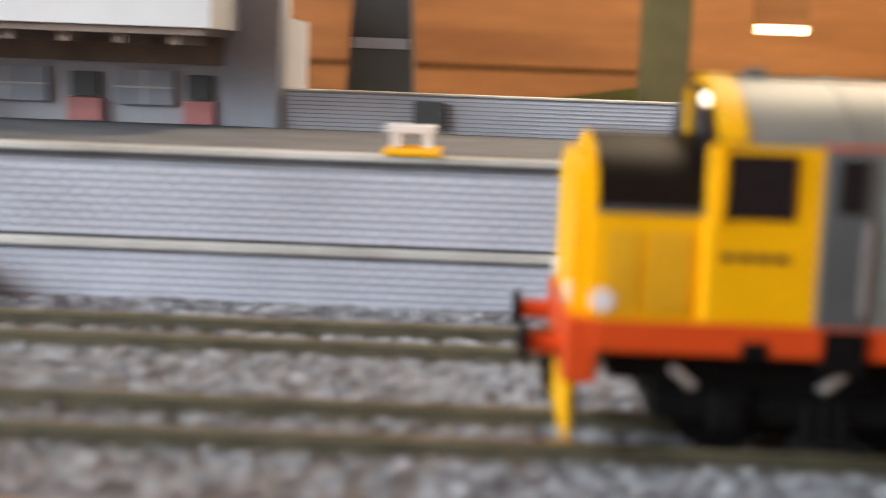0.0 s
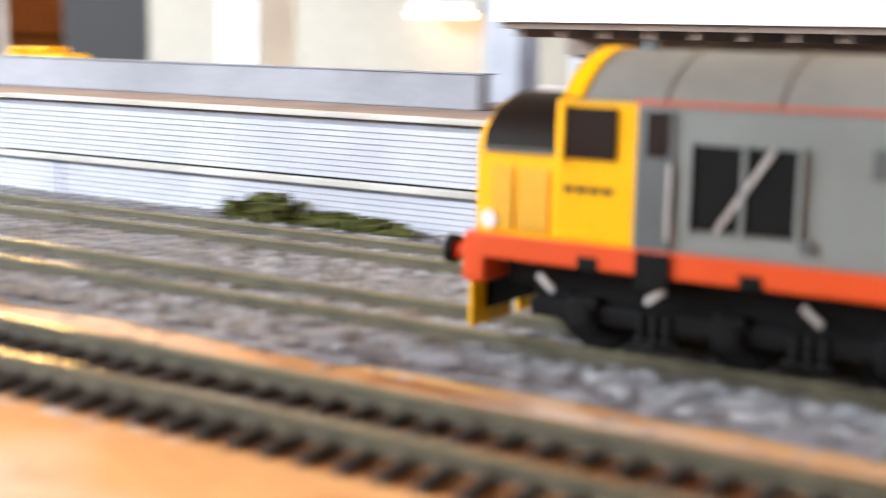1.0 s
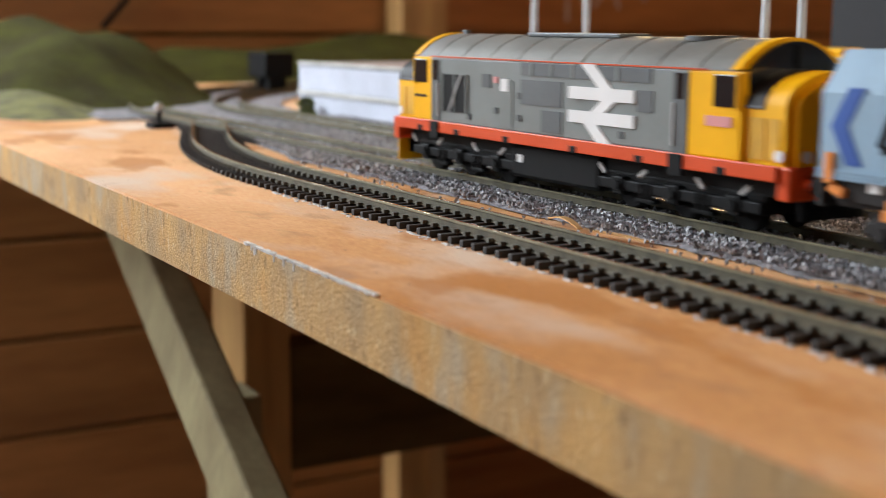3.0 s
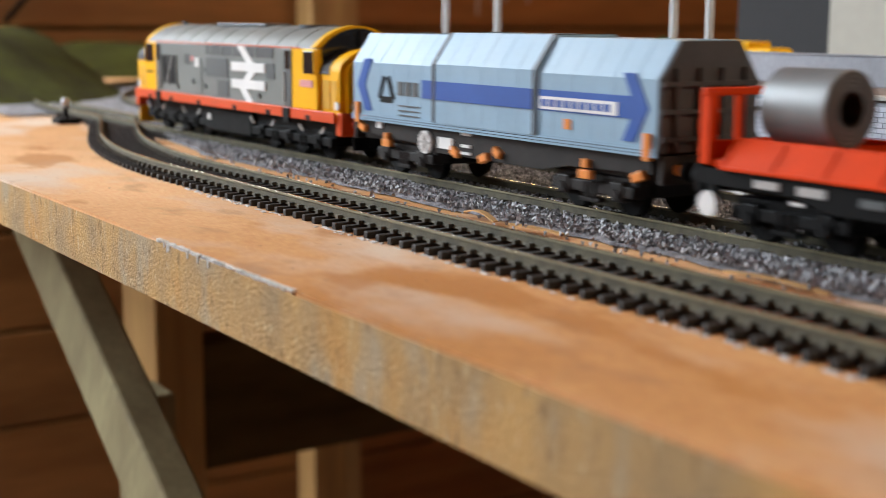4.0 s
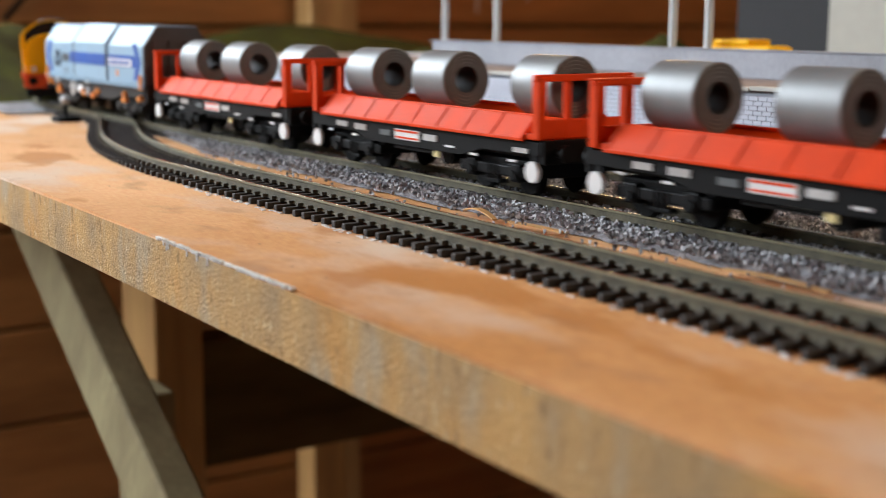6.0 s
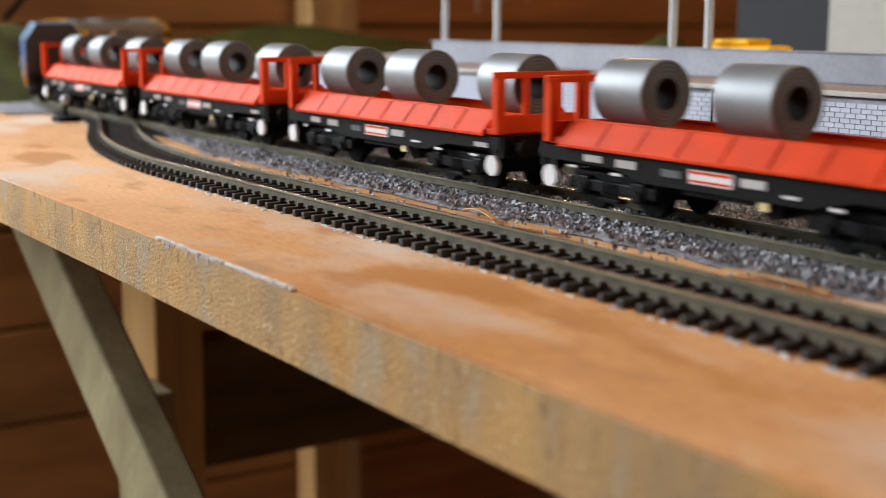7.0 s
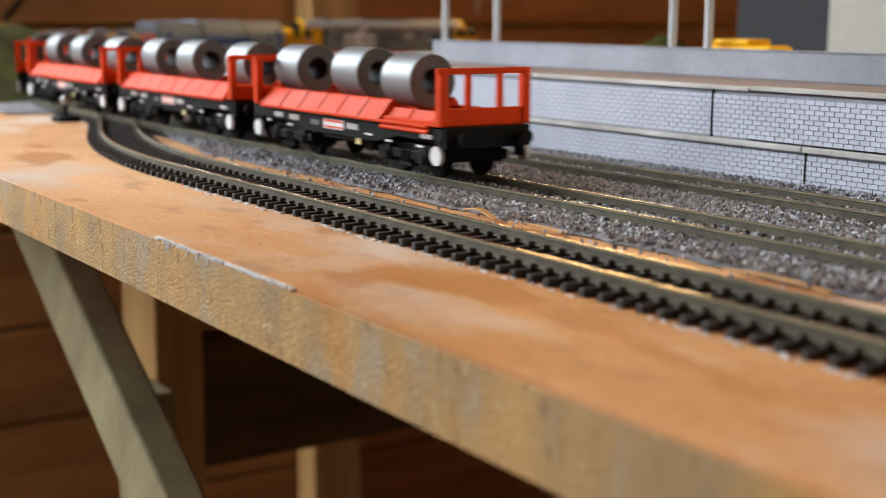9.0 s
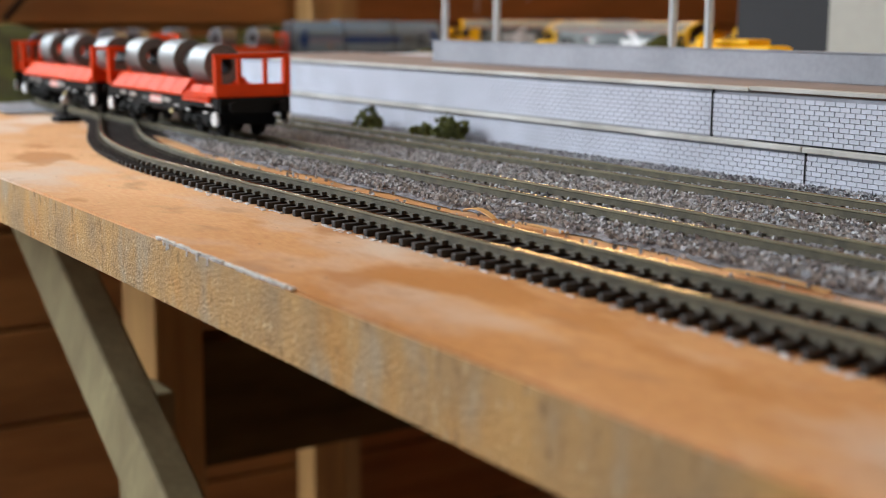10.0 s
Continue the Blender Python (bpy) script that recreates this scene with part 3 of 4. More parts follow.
# ---- things behind the platform ----
for x, y, lean in ((-0.730, 0.470, 0.6), (-0.672, 0.470, 0), (-0.517, 0.470, 0.4), (-0.491, 0.470, 0)):
    p = thing("lamp_post", "slim grey-white model lamp post behind the platform wall", "lamp post", "posts behind the wall")
    p.matrix_world = pose(x, y, 0, 0, lean)
    part("shaft", C((0, 0, 0.075), 0.0022, 0.15, "Z", 14, 0.0018), POLEM, p, smooth=True)
    part("foot", C((0, 0, 0.0345), 0.0036, 0.004, "Z", 14), POLEM, p, smooth=True)
    part("lantern", C((0, 0, 0.153), 0.004, 0.006, "Z", 14, 0.002), POLEM, p, smooth=True)
pil = part("square_column", B(-0.362, -0.338, 0.475, 0.50, 0, 0.30, bevel=0.001), POLEM)
tagged(pil, "tall white square column behind the platform", "column")
yel = thing("yellow_vehicle", "yellow model vehicle parked behind the platform wall", "vehicle")
part("body", B(-0.500, -0.455, 0.475, 0.493, 0.0335, 0.0440, bevel=0.003), YELLOW, yel)
part("cab", B(-0.494, -0.470, 0.476, 0.492, 0.0436, 0.0468, bevel=0.0012), YELLOW, yel)
for x in (-0.49, -0.466):
    for y in (0.477, 0.489):
        part("wheel", C((x, y, 0.0345), 0.0022, 0.003, "Y", 16), BLACK, yel)
tun = thing("covered_way", "tall dark box over the rear track", "covered way")
part("front_panel", B(-0.665, -0.578, 0.665, 0.675, 0, 0.32, bevel=0.001), DARKBOX, tun)
part("rear_panel", B(-0.665, -0.578, 0.765, 0.775, 0, 0.32, bevel=0.001), DARKBOX, tun)
part("lintel", B(-0.665, -0.578, 0.675, 0.765, 0.075, 0.32, bevel=0.001), DARKBOX, tun)
bb = part("backboard", B(-0.577, -0.24, 0.655, 0.667, 0, 0.40, bevel=0.001), BEIGE)
tagged(bb, "plain beige-grey painted backboard", "backboard")
rub = part("dark_foot_strip", B(-0.57, -0.245, 0.650, 0.654, 0, 0.022), DARKBOX)
tagged(rub, "dark strip along the foot of the backboard", "strip")
lampb = thing("strip_light", "glowing warm strip light above the scenery", "lamp")
part("tube", C((-0.352, 0.640, 0.067), 0.0019, 0.040, "X", 14), TUBE, lampb, smooth=True)
part("bracket", B(-0.373, -0.331, 0.6395, 0.6545, 0.0689, 0.0740), POLEM, lampb)
lampc = thing("strip_light", "glowing warm strip light beyond the station", "lamp")
part("tube", C((0.239, 0.72, 0.0745), 0.0020, 0.024, "X", 14), TUBE, lampc, smooth=True)
part("bracket", B(0.226, 0.252, 0.719, 0.724, 0.0766, 0.40), PLANKX, lampc)


def hill(name, label, cx, cy, rx, ry, h, seed, material=None):
    bm = bmesh.new()
    n = 30
    grid = []
    for i in range(n + 1):
        row = []
        for j in range(n + 1):
            u, v = 2 * i / n - 1, 2 * j / n - 1
            d = min(1.0, math.hypot(u, v))
            z = h * (1 - d * d) ** 1.2 * (0.8 + 0.5 * noise.noise(Vector((u * 2 + seed, v * 2, seed)))) + 0.05 * h * noise.noise(Vector((u * 12, v * 12, seed)))
            row.append(bm.verts.new((cx + u * rx, cy + v * ry, max(z, 0) if d < 1 else -0.001)))
        grid.append(row)
    for i in range(n):
        for j in range(n):
            bm.faces.new((grid[i][j], grid[i + 1][j], grid[i + 1][j + 1], grid[i][j + 1]))
    bmesh.ops.recalc_face_normals(bm, faces=bm.faces)
    return tagged(part(name, bm, material or GRASS, smooth=True), label, "hill", kind="structure")


hill("grass_bank", "dark green flocked grass bank at the end of the board", -1.18, 0.25, 0.31, 0.12, 0.080, 1.0)
hill("grass_bank", "low olive flocked grass beside the bare board", -0.95, 0.185, 0.155, 0.050, 0.014, 9.0, mat("olive_grass", (0.13, 0.125, 0.03), 0.95, vary=0.3, scale=60, fine=600, bump=0.8, depth=0.002))
hill("grass_bank", "dark olive grass bank inside the curve", -1.40, 0.62, 0.18, 0.40, 0.048, 2.0)
hill("grass_bank", "low olive grass mound behind the platform end", -0.93, 0.62, 0.14, 0.055, 0.042, 3.0)
hill("grass_bank", "low dark grass mound behind the platform wall", -0.74, 0.64, 0.12, 0.05, 0.042, 6.0)
hill("grass_bank", "green grass bank beside the backboard", -0.175, 0.645, 0.080, 0.050, 0.15, 4.0)
hill("grass_bank", "long green grass bank behind the station", 0.33, 0.75, 0.48, 0.06, 0.050, 5.0)


def bush(x, y, z, w, h, d, seed, label):
    r = random.Random(seed)
    v, f = [], []
    for i in range(int(620 * w / 0.03)):
        while True:
            a, b, c = r.uniform(-1, 1), r.uniform(-1, 1), r.uniform(0, 1)
            k = 0.75 + 0.45 * noise.noise(Vector((a * 2.5 + seed, b * 2.5, c * 2)))
            if a * a + b * b + c * c < k * k:
                break
        p = Vector((x + a * w, y + b * d, z + c * h))
        s = r.uniform(0.0008, 0.0018)
        q = Euler((r.uniform(0, 6), r.uniform(0, 6), r.uniform(0, 6))).to_matrix()
        n0 = len(v)
        v += [tuple(p + q @ Vector(c2) * s) for c2 in ((-1, -0.6, 0), (1, -0.5, 0.2), (0.8, 0.7, 0), (-0.7, 0.6, 0.3), (0, 0, 0.9))]
        f += [(n0, n0 + 1, n0 + 4), (n0 + 1, n0 + 2, n0 + 4), (n0 + 2, n0 + 3, n0 + 4), (n0 + 3, n0, n0 + 4), (n0 + 3, n0 + 2, n0 + 1, n0)]
    ob = new("bush", None)
    tagged(ob, label, "bush", "bushes along the platform")
    part("foliage", (v, [], f), LEAF, ob)


LB = "small olive-green foam bush at the foot of the platform"
bush(-0.582, PF - 0.011, 0.001, 0.013, 0.0125, 0.007, 1, LB)
bush(-0.511, PF - 0.009, 0.001, 0.016, 0.0135, 0.007, 2, LB)
bush(-0.532, PF - 0.010, 0.001, 0.013, 0.007, 0.006, 7, LB)
bush(-0.775, PF - 0.010, 0.001, 0.012, 0.0125, 0.007, 3, LB)
bush(-0.216, PF - 0.008, 0.001, 0.022, 0.010, 0.006, 4, LB)
bush(-0.185, PF - 0.008, 0.001, 0.028, 0.006, 0.006, 5, LB)
bush(-0.027, PF - 0.009, 0.001, 0.021, 0.0125, 0.007, 6, LB)

lever = thing("point_lever", "black point lever with pale round knob beside the track", "point lever")
part("base", B(-0.731, -0.717, 0.214, 0.226, 0, 0.003, bevel=0.0005), BLACK, lever)
part("stem", C((-0.724, 0.220, 0.007), 0.0012, 0.008, "Z", 10), BLACK, lever)
bm = bmesh.new()
bmesh.ops.create_icosphere(bm, subdivisions=3, radius=0.0025, matrix=Matrix.Translation((-0.724, 0.220, 0.0115)))
part("knob", bm, STEEL, lever, "pale round knob", smooth=True)
stop = thing("buffer_stop", "black buffer stop at the inner end of the curve", "buffer stop")
part("beam", B(-1.06, -1.02, 0.40, 0.425, 0.014, 0.034, bevel=0.001), BLACK, stop)
part("leg", B(-1.055, -1.045, 0.405, 0.42, 0, 0.0145), BLACK, stop)
part("leg", B(-1.035, -1.025, 0.405, 0.42, 0, 0.0145), BLACK, stop)

chalk = thing("chalk_scribble", "faded white chalk scribble on the shed wall", "chalk mark")
for y, z, h, a in ((1.10, 0.080, 0.035, 0), (1.13, 0.085, 0.04, 12), (1.155, 0.095, 0.03, -35), (1.185, 0.100, 0.04, 20), (1.21, 0.120, 0.03, -30), (1.235, 0.115, 0.045, 8), (1.27, 0.135, 0.03, 60)):
    part("stroke", B(0, 0.0006, -0.0028, 0.0028, -h / 2, h / 2, m=pose(-1.6135, y, z, a)), mat("chalk_white", (0.5, 0.42, 0.36), 0.95) if "chalk_white" not in bpy.data.materials else bpy.data.materials["chalk_white"], chalk)
cable = part("cable", B(-0.003, 0.003, -0.003, 0.003, -0.16, 0.16, m=pose(-1.605, 0.53, 0.17, -42)), BLACK)
tagged(cable, "thin black cable fixed slantwise to the shed wall", "cable")

wl = thing("wall_lamp", "warm glowing lamp fitting on the shed wall stud", "lamp")
part("case", B(-0.13, 0.13, 0.004, 0.03, -0.05, 0.05, bevel=0.004, m=look((-1.25, 1.03, 0.335), (-0.2, 0.2, 0.02)) @ pose(0, 0, 0.004, 90)), LAMPCASE, wl)
part("arm", B(-1.62, -1.25, 1.02, 1.04, 0.36, 0.375), LAMPCASE, wl)

tank = thing("grey_tower", "grey tapered model tower with a pale band before the wall", "tower")
bm = P([(0.046, 0), (0.0715, 0), (0.066, 0.11), (0.0515, 0.11)], 0.482, 0.500, axis="Y")
part("shaft", bm, DGREY, tank)
part("band", B(0.050, 0.0675, 0.4805, 0.4815, 0.0572, 0.0606, bevel=0.0003), BLUEGREY, tank)
tagged(part("scenery_post", B(0.170, 0.192, 0.70, 0.72, 0, 0.34, bevel=0.001), mat("dark_olive_wood", (0.10, 0.085, 0.03), 0.8)), "dark olive timber post behind the station", "timber post")
# dried glue and dust beside the near track
gl = np.random.default_rng(11)
glue = bmesh.new()
for x in list(gl.uniform(-0.43, -0.355, 60)) + list(gl.uniform(-0.335, -0.10, 90)):
    y = Y1 - 0.0150 - abs(gl.normal(0.0004, 0.0009))
    w, d = gl.uniform(0.0006, 0.0026), gl.uniform(0.0004, 0.0012)
    box(glue, x, x + w, y - d / 2, y + d / 2, -0.0001, gl.uniform(0.00010, 0.0003), bevel=0.00005)
part("glue_residue", glue, mat("dried_glue", (0.60, 0.58, 0.57), 0.6, vary=0.1), board, "flakes of dried pale glue")["kind"] = "stuff"


# ---- rolling stock (each stands on z = 0 of its own space, the leading end towards -x) ----
def bogie(parent, cx, axles, wheel_r, half, material, y=0.0135):
    b = part("bogie", B(cx - half, cx + half, -0.0128, 0.0128, 0.0050, 0.0105, bevel=0.0006), material, parent)
    for sy in (-1, 1):
        bm = B(cx - half, cx + half, sy * y - 0.0012, sy * y + 0.0012, 0.0052, 0.0085, bevel=0.0005)
        for a in axles:
            box(bm, cx + a - 0.0026, cx + a + 0.0026, sy * y - 0.0019, sy * y + 0.0019, 0.0040, 0.0094, bevel=0.0005)
            cyl(bm, (cx + a, sy * (y + 0.0018), wheel_r), 0.0015, 0.0016, "Y", 12)
        for a, c in zip(axles, axles[1:]):
            m = cx + (a + c) / 2
            for d in (-0.0022, 0, 0.0022):
                cyl(bm, (m + d, sy * (y + 0.0008), 0.0058), 0.0009, 0.005, "Z", 8)
            box(bm, m - 0.004, m + 0.004, sy * y - 0.0015, sy * y + 0.0015, 0.0028, 0.0040, bevel=0.0003)
        part("side_frame", bm, material, b)
    for a in axles:
        bm = bmesh.new()
        for sy in (-1, 1):
            cyl(bm, (cx + a, sy * 0.0086, wheel_r), wheel_r, 0.0022, "Y", 28)
            cyl(bm, (cx + a, sy * 0.0075, wheel_r), wheel_r + 0.0006, 0.0006, "Y", 28)
        cyl(bm, (cx + a, 0, wheel_r), 0.0009, 0.018, "Y", 10)
        part("wheelset", bm, BLACK, b, smooth=True)
    return b


def buffers(parent, x, sign, material, z=0.0135, ln=0.006, r=0.0026):
    for sy in (-1, 1):
        bm = C((x + sign * ln * 0.35, sy * 0.0115, z), 0.0014, ln * 0.7, "X", 14)
        part("buffer_shank", bm, material, parent, smooth=True)
        part("buffer_head", C((x + sign * ln * 0.8, sy * 0.0115, z), r, 0.0012, "X", 20), BLACK, parent, smooth=True)


def marks(parent, rows, material, name="marking"):
    """Small plates on the side that faces the aisle and on the other: x, z, width, height, half width of the vehicle."""
    for x, z, w, h, y in rows:
        for sy in (-1, 1):
            part(name, B(x - w / 2, x + w / 2, sy * y - 0.00025, sy * y + 0.00025, z - h / 2, z + h / 2), material, parent)


LL = 0.209


def roof_line(hw, z0, z1, n=14):
    """Roof of one flat arc: from one eave over the top to the other."""
    h = z1 - z0
    R = (hw * hw + h * h) / (2 * h)
    a = math.asin(hw / R)
    return [(R * math.sin(a - 2 * a * i / n), z1 - R + R * math.cos(a - 2 * a * i / n)) for i in range(n + 1)]


def make_loco(label):
    o = thing("locomotive", label, "locomotive", "locomotives")
    X = lambda d: d - LL / 2
    hw, eave, top = 0.0175, 0.0410, 0.0490
    part("body", B(X(0.0300), X(LL - 0.0375), -hw, hw, 0.0184, eave, bevel=0.0006), GREY, o, "plain grey body side")
    r = roof_line(hw, eave, top)
    part("roof", P(r, X(0.0195), X(LL - 0.0195)), ROOFG, o, smooth=True)
    for i in range(9):
        x = X(0.034 + i * 0.0176)
        part("roof_strip", P([(y * 1.006, z + 0.00025) for y, z in r], x, x + 0.0007), ROOFG, o, smooth=True)
    part("exhaust_panel", B(X(0.075), X(0.125), -0.006, 0.006, top - 0.0006, top + 0.0008, bevel=0.0004), DGREY, o)
    part("roof_vent", C((X(0.160), 0, top - 0.0002), 0.0075, 0.0014, "Z", 24), DGREY, o, smooth=True)
    part("horn", B(X(0.0235), X(0.0262), -0.001, 0.001, top - 0.0006, top + 0.0014, bevel=0.0003), DGREY, o)
    for sy in (-1, 1):
        part("cantrail_stripe", B(X(0.030), X(LL - 0.030), sy * (hw + 0.0001) - 0.0002, sy * (hw + 0.0001) + 0.0002, eave - 0.0001, eave + 0.0003), ORANGE, o, "thin orange cantrail line")
    for end in (0, 1):
        U = X if end == 0 else (lambda d: LL / 2 - d)
        bx = lambda a, b: (min(U(a), U(b)), max(U(a), U(b)))
        back = 0.0310 if end == 0 else 0.0375
        # cab sides and its roof band
        q = bx(0.0165, back)
        part("cab", B(*q, -hw, hw, 0.0184, eave, bevel=0.0006), YELLOW, o, "bright yellow cab")
        q = bx(0.0178, 0.0210)
        part("cab_roof_edge", P([(y * 1.012, z + 0.0004) for y, z in r], *q), YELLOW, o, smooth=True)
        # raked windscreen
        q = bx(0.0164, 0.0185)
        scr = [(-0.0152, 0.0330), *[(y * 0.90, z - 0.0006) for y, z in r[::-1]], (0.0152, 0.0330)]
        part("windscreen", P(scr, *q), GLASS, o, "dark windscreen")
        q = bx(0.0158, 0.0168)
        part("screen_pillar", B(*q, -0.0005, 0.0005, 0.0362, 0.0475), YELLOW if end == 0 else BLACK, o)
        # nose with rounded top
        arch = [(-0.0160 * math.cos(math.pi * k / 12), 0.0325 + 0.0088 * math.sin(math.pi * k / 12)) for k in range(13)]
        nose = [(-0.0157, 0.0146), *arch, (0.0157, 0.0146)]
        bm = P(nose, *bx(0.0004, 0.0175))
        es = [e for e in bm.edges if all(abs(v.co.x - U(0.0004)) < 1e-6 for v in e.verts)]
        bmesh.ops.bevel(bm, geom=es, offset=0.0022, segments=4, affect="EDGES")
        part("nose", bm, YELLOW, o, "bright yellow rounded nose", smooth=True)
        part("nose_top", P([(y * 1.016, z + 0.00015) for y, z in arch], *bx(0.0030 if end == 0 else 0.0100, 0.0176)), NOSETOP, o, "glossy black rounded top of the nose", smooth=True)
        for sy in (-1, 1):
            part("nose_top_sill", B(*bx(0.0030 if end == 0 else 0.0100, 0.0172), sy * 0.0161 - 0.0003, sy * 0.0161 + 0.0003, 0.0319, 0.0327, bevel=0.0002), DGREY, o, "grey strip below the black nose top")
        for sy in (-1, 1):
            y = sy * 0.0160
            for a, b in ((0.0045, 0.0085), (0.0095, 0.0150)):
                q = bx(a, b)
                part("nose_grille", B(*q, y - 0.0002, y + 0.0002, 0.0195, 0.0298), mat("yellow_grille", (0.76, 0.40, 0.005), 0.55, bump=0.25, fine=2200) if "yellow_grille" not in bpy.data.materials else bpy.data.materials["yellow_grille"], o)
            part("marker_light", C((U(0.0042), sy * 0.0157, 0.0208), 0.0015, 0.0014, "Y", 16), WHITE, o, "round white marker light")
            part("marker_light", C((U(0.0005), sy * 0.0110, 0.0208), 0.0015, 0.0014, "X", 16), WHITE, o, "round white marker light")
            w = hw + 0.0001
            q = bx(0.0182, 0.0272)
            part("cab_window", B(*q, sy * w - 0.0003, sy * w + 0.0003, 0.0318, 0.0400, bevel=0.0002), GLASS, o, "dark cab side window")
            q = bx(0.0179, 0.0184)
            part("window_pillar", B(*q, sy * w - 0.0005, sy * w + 0.0005, 0.0312, 0.0405), YELLOW, o)
            q = bx(back, back + 0.0058)
            part("cab_door", B(*q, sy * w - 0.0002, sy * w + 0.0002, 0.0180, eave - 0.001), DGREY, o)
            q = bx(back + 0.0014, back + 0.0046)
            part("door_window", B(*q, sy * w - 0.0004, sy * w + 0.0004, 0.0330, 0.0398), GLASS, o)
            q = bx(back + 0.0050, back + 0.0056)
            part("door_handrail", B(*q, sy * w - 0.0007, sy * w + 0.0007, 0.0205, 0.0320), STEEL, o)
            q = bx(back + 0.0006, back + 0.0060)
            part("door_step", B(*q, sy * w - 0.0012, sy * w + 0.0002, 0.0128, 0.0184), BLACK, o)
            for d in (0.0185, 0.0208, 0.0230, 0.0252):
                if end == 0:
                    q = bx(d, d + 0.0016)
                    part("number_bar", B(*q, sy * w - 0.00015, sy * w + 0.00015, 0.0266, 0.0275), BROWNBLK, o)
            if end == 1:
                q = bx(0.0200, 0.0300)
                part("nameplate", B(*q, sy * w - 0.0003, sy * w + 0.0003, 0.0268, 0.0294), PINK, o, "small red nameplate")
        q = bx(-0.0004, 0.0040)
        part("buffer_beam", B(*q, -0.0168, 0.0168, 0.0100, 0.0184, bevel=0.0006), ORANGE, o, "orange-red buffer beam")
        bm = bmesh.new() if end == 0 else None
        q = bx(0.0002, 0.0010)
        if end == 0:
            box(bm, *q, -0.0152, -0.0015, 0.0018, 0.0098, bevel=0.0002)
            box(bm, *q, 0.0015, 0.0152, 0.0018, 0.0098, bevel=0.0002)
            part("snow_plough", bm, YELLOW, o, "yellow miniature snowplough")
        q = bx(0.0011, 0.0022)
        part("plough_bracket", B(*q, -0.0110, 0.0110, 0.0046, 0.0098, bevel=0.0002), BLACK, o)
        buffers(o, U(-0.0004), -1 if end == 0 else 1, ORANGE, 0.0142)
        bm = bmesh.new()
        for sy in (-1, 1):
            cyl(bm, (U(-0.0012), sy * 0.0045, 0.0080), 0.0005, 0.0075, "Z", 8)
        part("brake_pipe", bm, BLACK, o)
        part("coupling_hook", B(min(U(-0.003), U(0.001)), max(U(-0.003), U(0.001)), -0.0012, 0.0012, 0.0110, 0.0135, bevel=0.0003), BLACK, o)
    for sy in (-1, 1):
        w = hw + 0.0002
        bm = B(X(0.0030), X(LL - 0.003), sy * w - 0.0005, sy * w + 0.0005, 0.0146, 0.0186, bevel=0.0003)
        part("solebar", bm, ORANGE, o, "orange-red solebar stripe")
        for d in (0.0215, 0.0480, 0.0800, 0.1180, 0.1500, 0.1840):
            part("solebar_gap", B(X(d), X(d + 0.0036), sy * w - 0.0007, sy * w + 0.0007, 0.0144, 0.0166, bevel=0.0002), BLACK, o)
        # black radiator opening with a diagonal strut
        part("radiator_grille", B(X(0.0395), X(0.0560), sy * w - 0.0002, sy * w + 0.0002, 0.0225, 0.0352), BLACK, o, "black radiator opening")
        for a, b in ((0.0390, 0.0398), (0.0557, 0.0565), (0.0474, 0.0481)):
            part("grille_frame", B(X(a), X(b), sy * w - 0.0005, sy * w + 0.0005, 0.0222, 0.0355), GREY, o)
        part("grille_strut", B(-0.0004, 0.0004, -0.0005, 0.0005, -0.0075, 0.0075, m=pose(X(0.0480), sy * w, 0.0288, 0, 33, 0)), STEEL, o)
        for a, b, c, d in ((0.0660, 0.0715, 0.0318, 0.0362), (0.0900, 0.1130, 0.0275, 0.0352), (0.1020, 0.1130, 0.0195, 0.0262), (0.0900, 0.1560, 0.0366, 0.0405), (0.1500, 0.1570, 0.0285, 0.0345)):
            part("side_louvre", B(X(a), X(b), sy * w - 0.0001, sy * w + 0.0002, c, d), DGREY, o)
        for a in (0.0955, 0.1065, 0.1180, 0.1290, 0.1400):
            part("louvre_post", B(X(a), X(a + 0.0012), sy * w - 0.0003, sy * w + 0.0003, 0.0366, 0.0405), GREY, o)
        part("side_door", B(X(0.0775), X(0.0850), sy * w - 0.0001, sy * w + 0.0002, 0.0195, 0.0345), GREY, o)
        for a, c in ((0.0565, 0.0205), (0.0880, 0.0290), (0.0880, 0.0220), (0.0740, 0.0235), (0.1420, 0.0205)):
            part("filler_cap", B(X(a), X(a + 0.0020), sy * w - 0.0003, sy * w + 0.0003, c, c + 0.002), DGREY, o)
        part("white_patch", B(X(0.0780), X(0.0825), sy * w - 0.0003, sy * w + 0.0003, 0.0310, 0.0350), WHITE, o)
        part("white_patch", B(X(0.0735), X(0.0760), sy * w - 0.0003, sy * w + 0.0003, 0.0335, 0.0355), PINK, o)
        # large white emblem of two bars and slanting strokes
        for zc in (0.0325, 0.0255):
            part("emblem_bar", B(X(0.1170), X(0.1490), sy * w - 0.0004, sy * w + 0.0004, zc - 0.0018, zc + 0.0018), WHITE, o, "plain white emblem bar")
        for xc, zc, a in ((0.1320, 0.0370, 1), (0.1340, 0.0290, -1), (0.1320, 0.0210, 1)):
            ln = 0.0040 if a > 0 else 0.0036
            bm = P([(X(xc) - a * 0.0056 - 0.0034, zc + ln), (X(xc) - a * 0.0056 + 0.0034, zc + ln), (X(xc) + a * 0.0050 + 0.0034, zc - ln), (X(xc) + a * 0.0050 - 0.0034, zc - ln)],
                   sy * w - 0.00035, sy * w + 0.00035, axis="Y")
            part("emblem_stroke", bm, WHITE, o)
    part("fuel_tank", B(X(0.0800), X(0.1290), -0.0150, 0.0150, 0.0035, 0.0142, bevel=0.0012), BLACK, o)
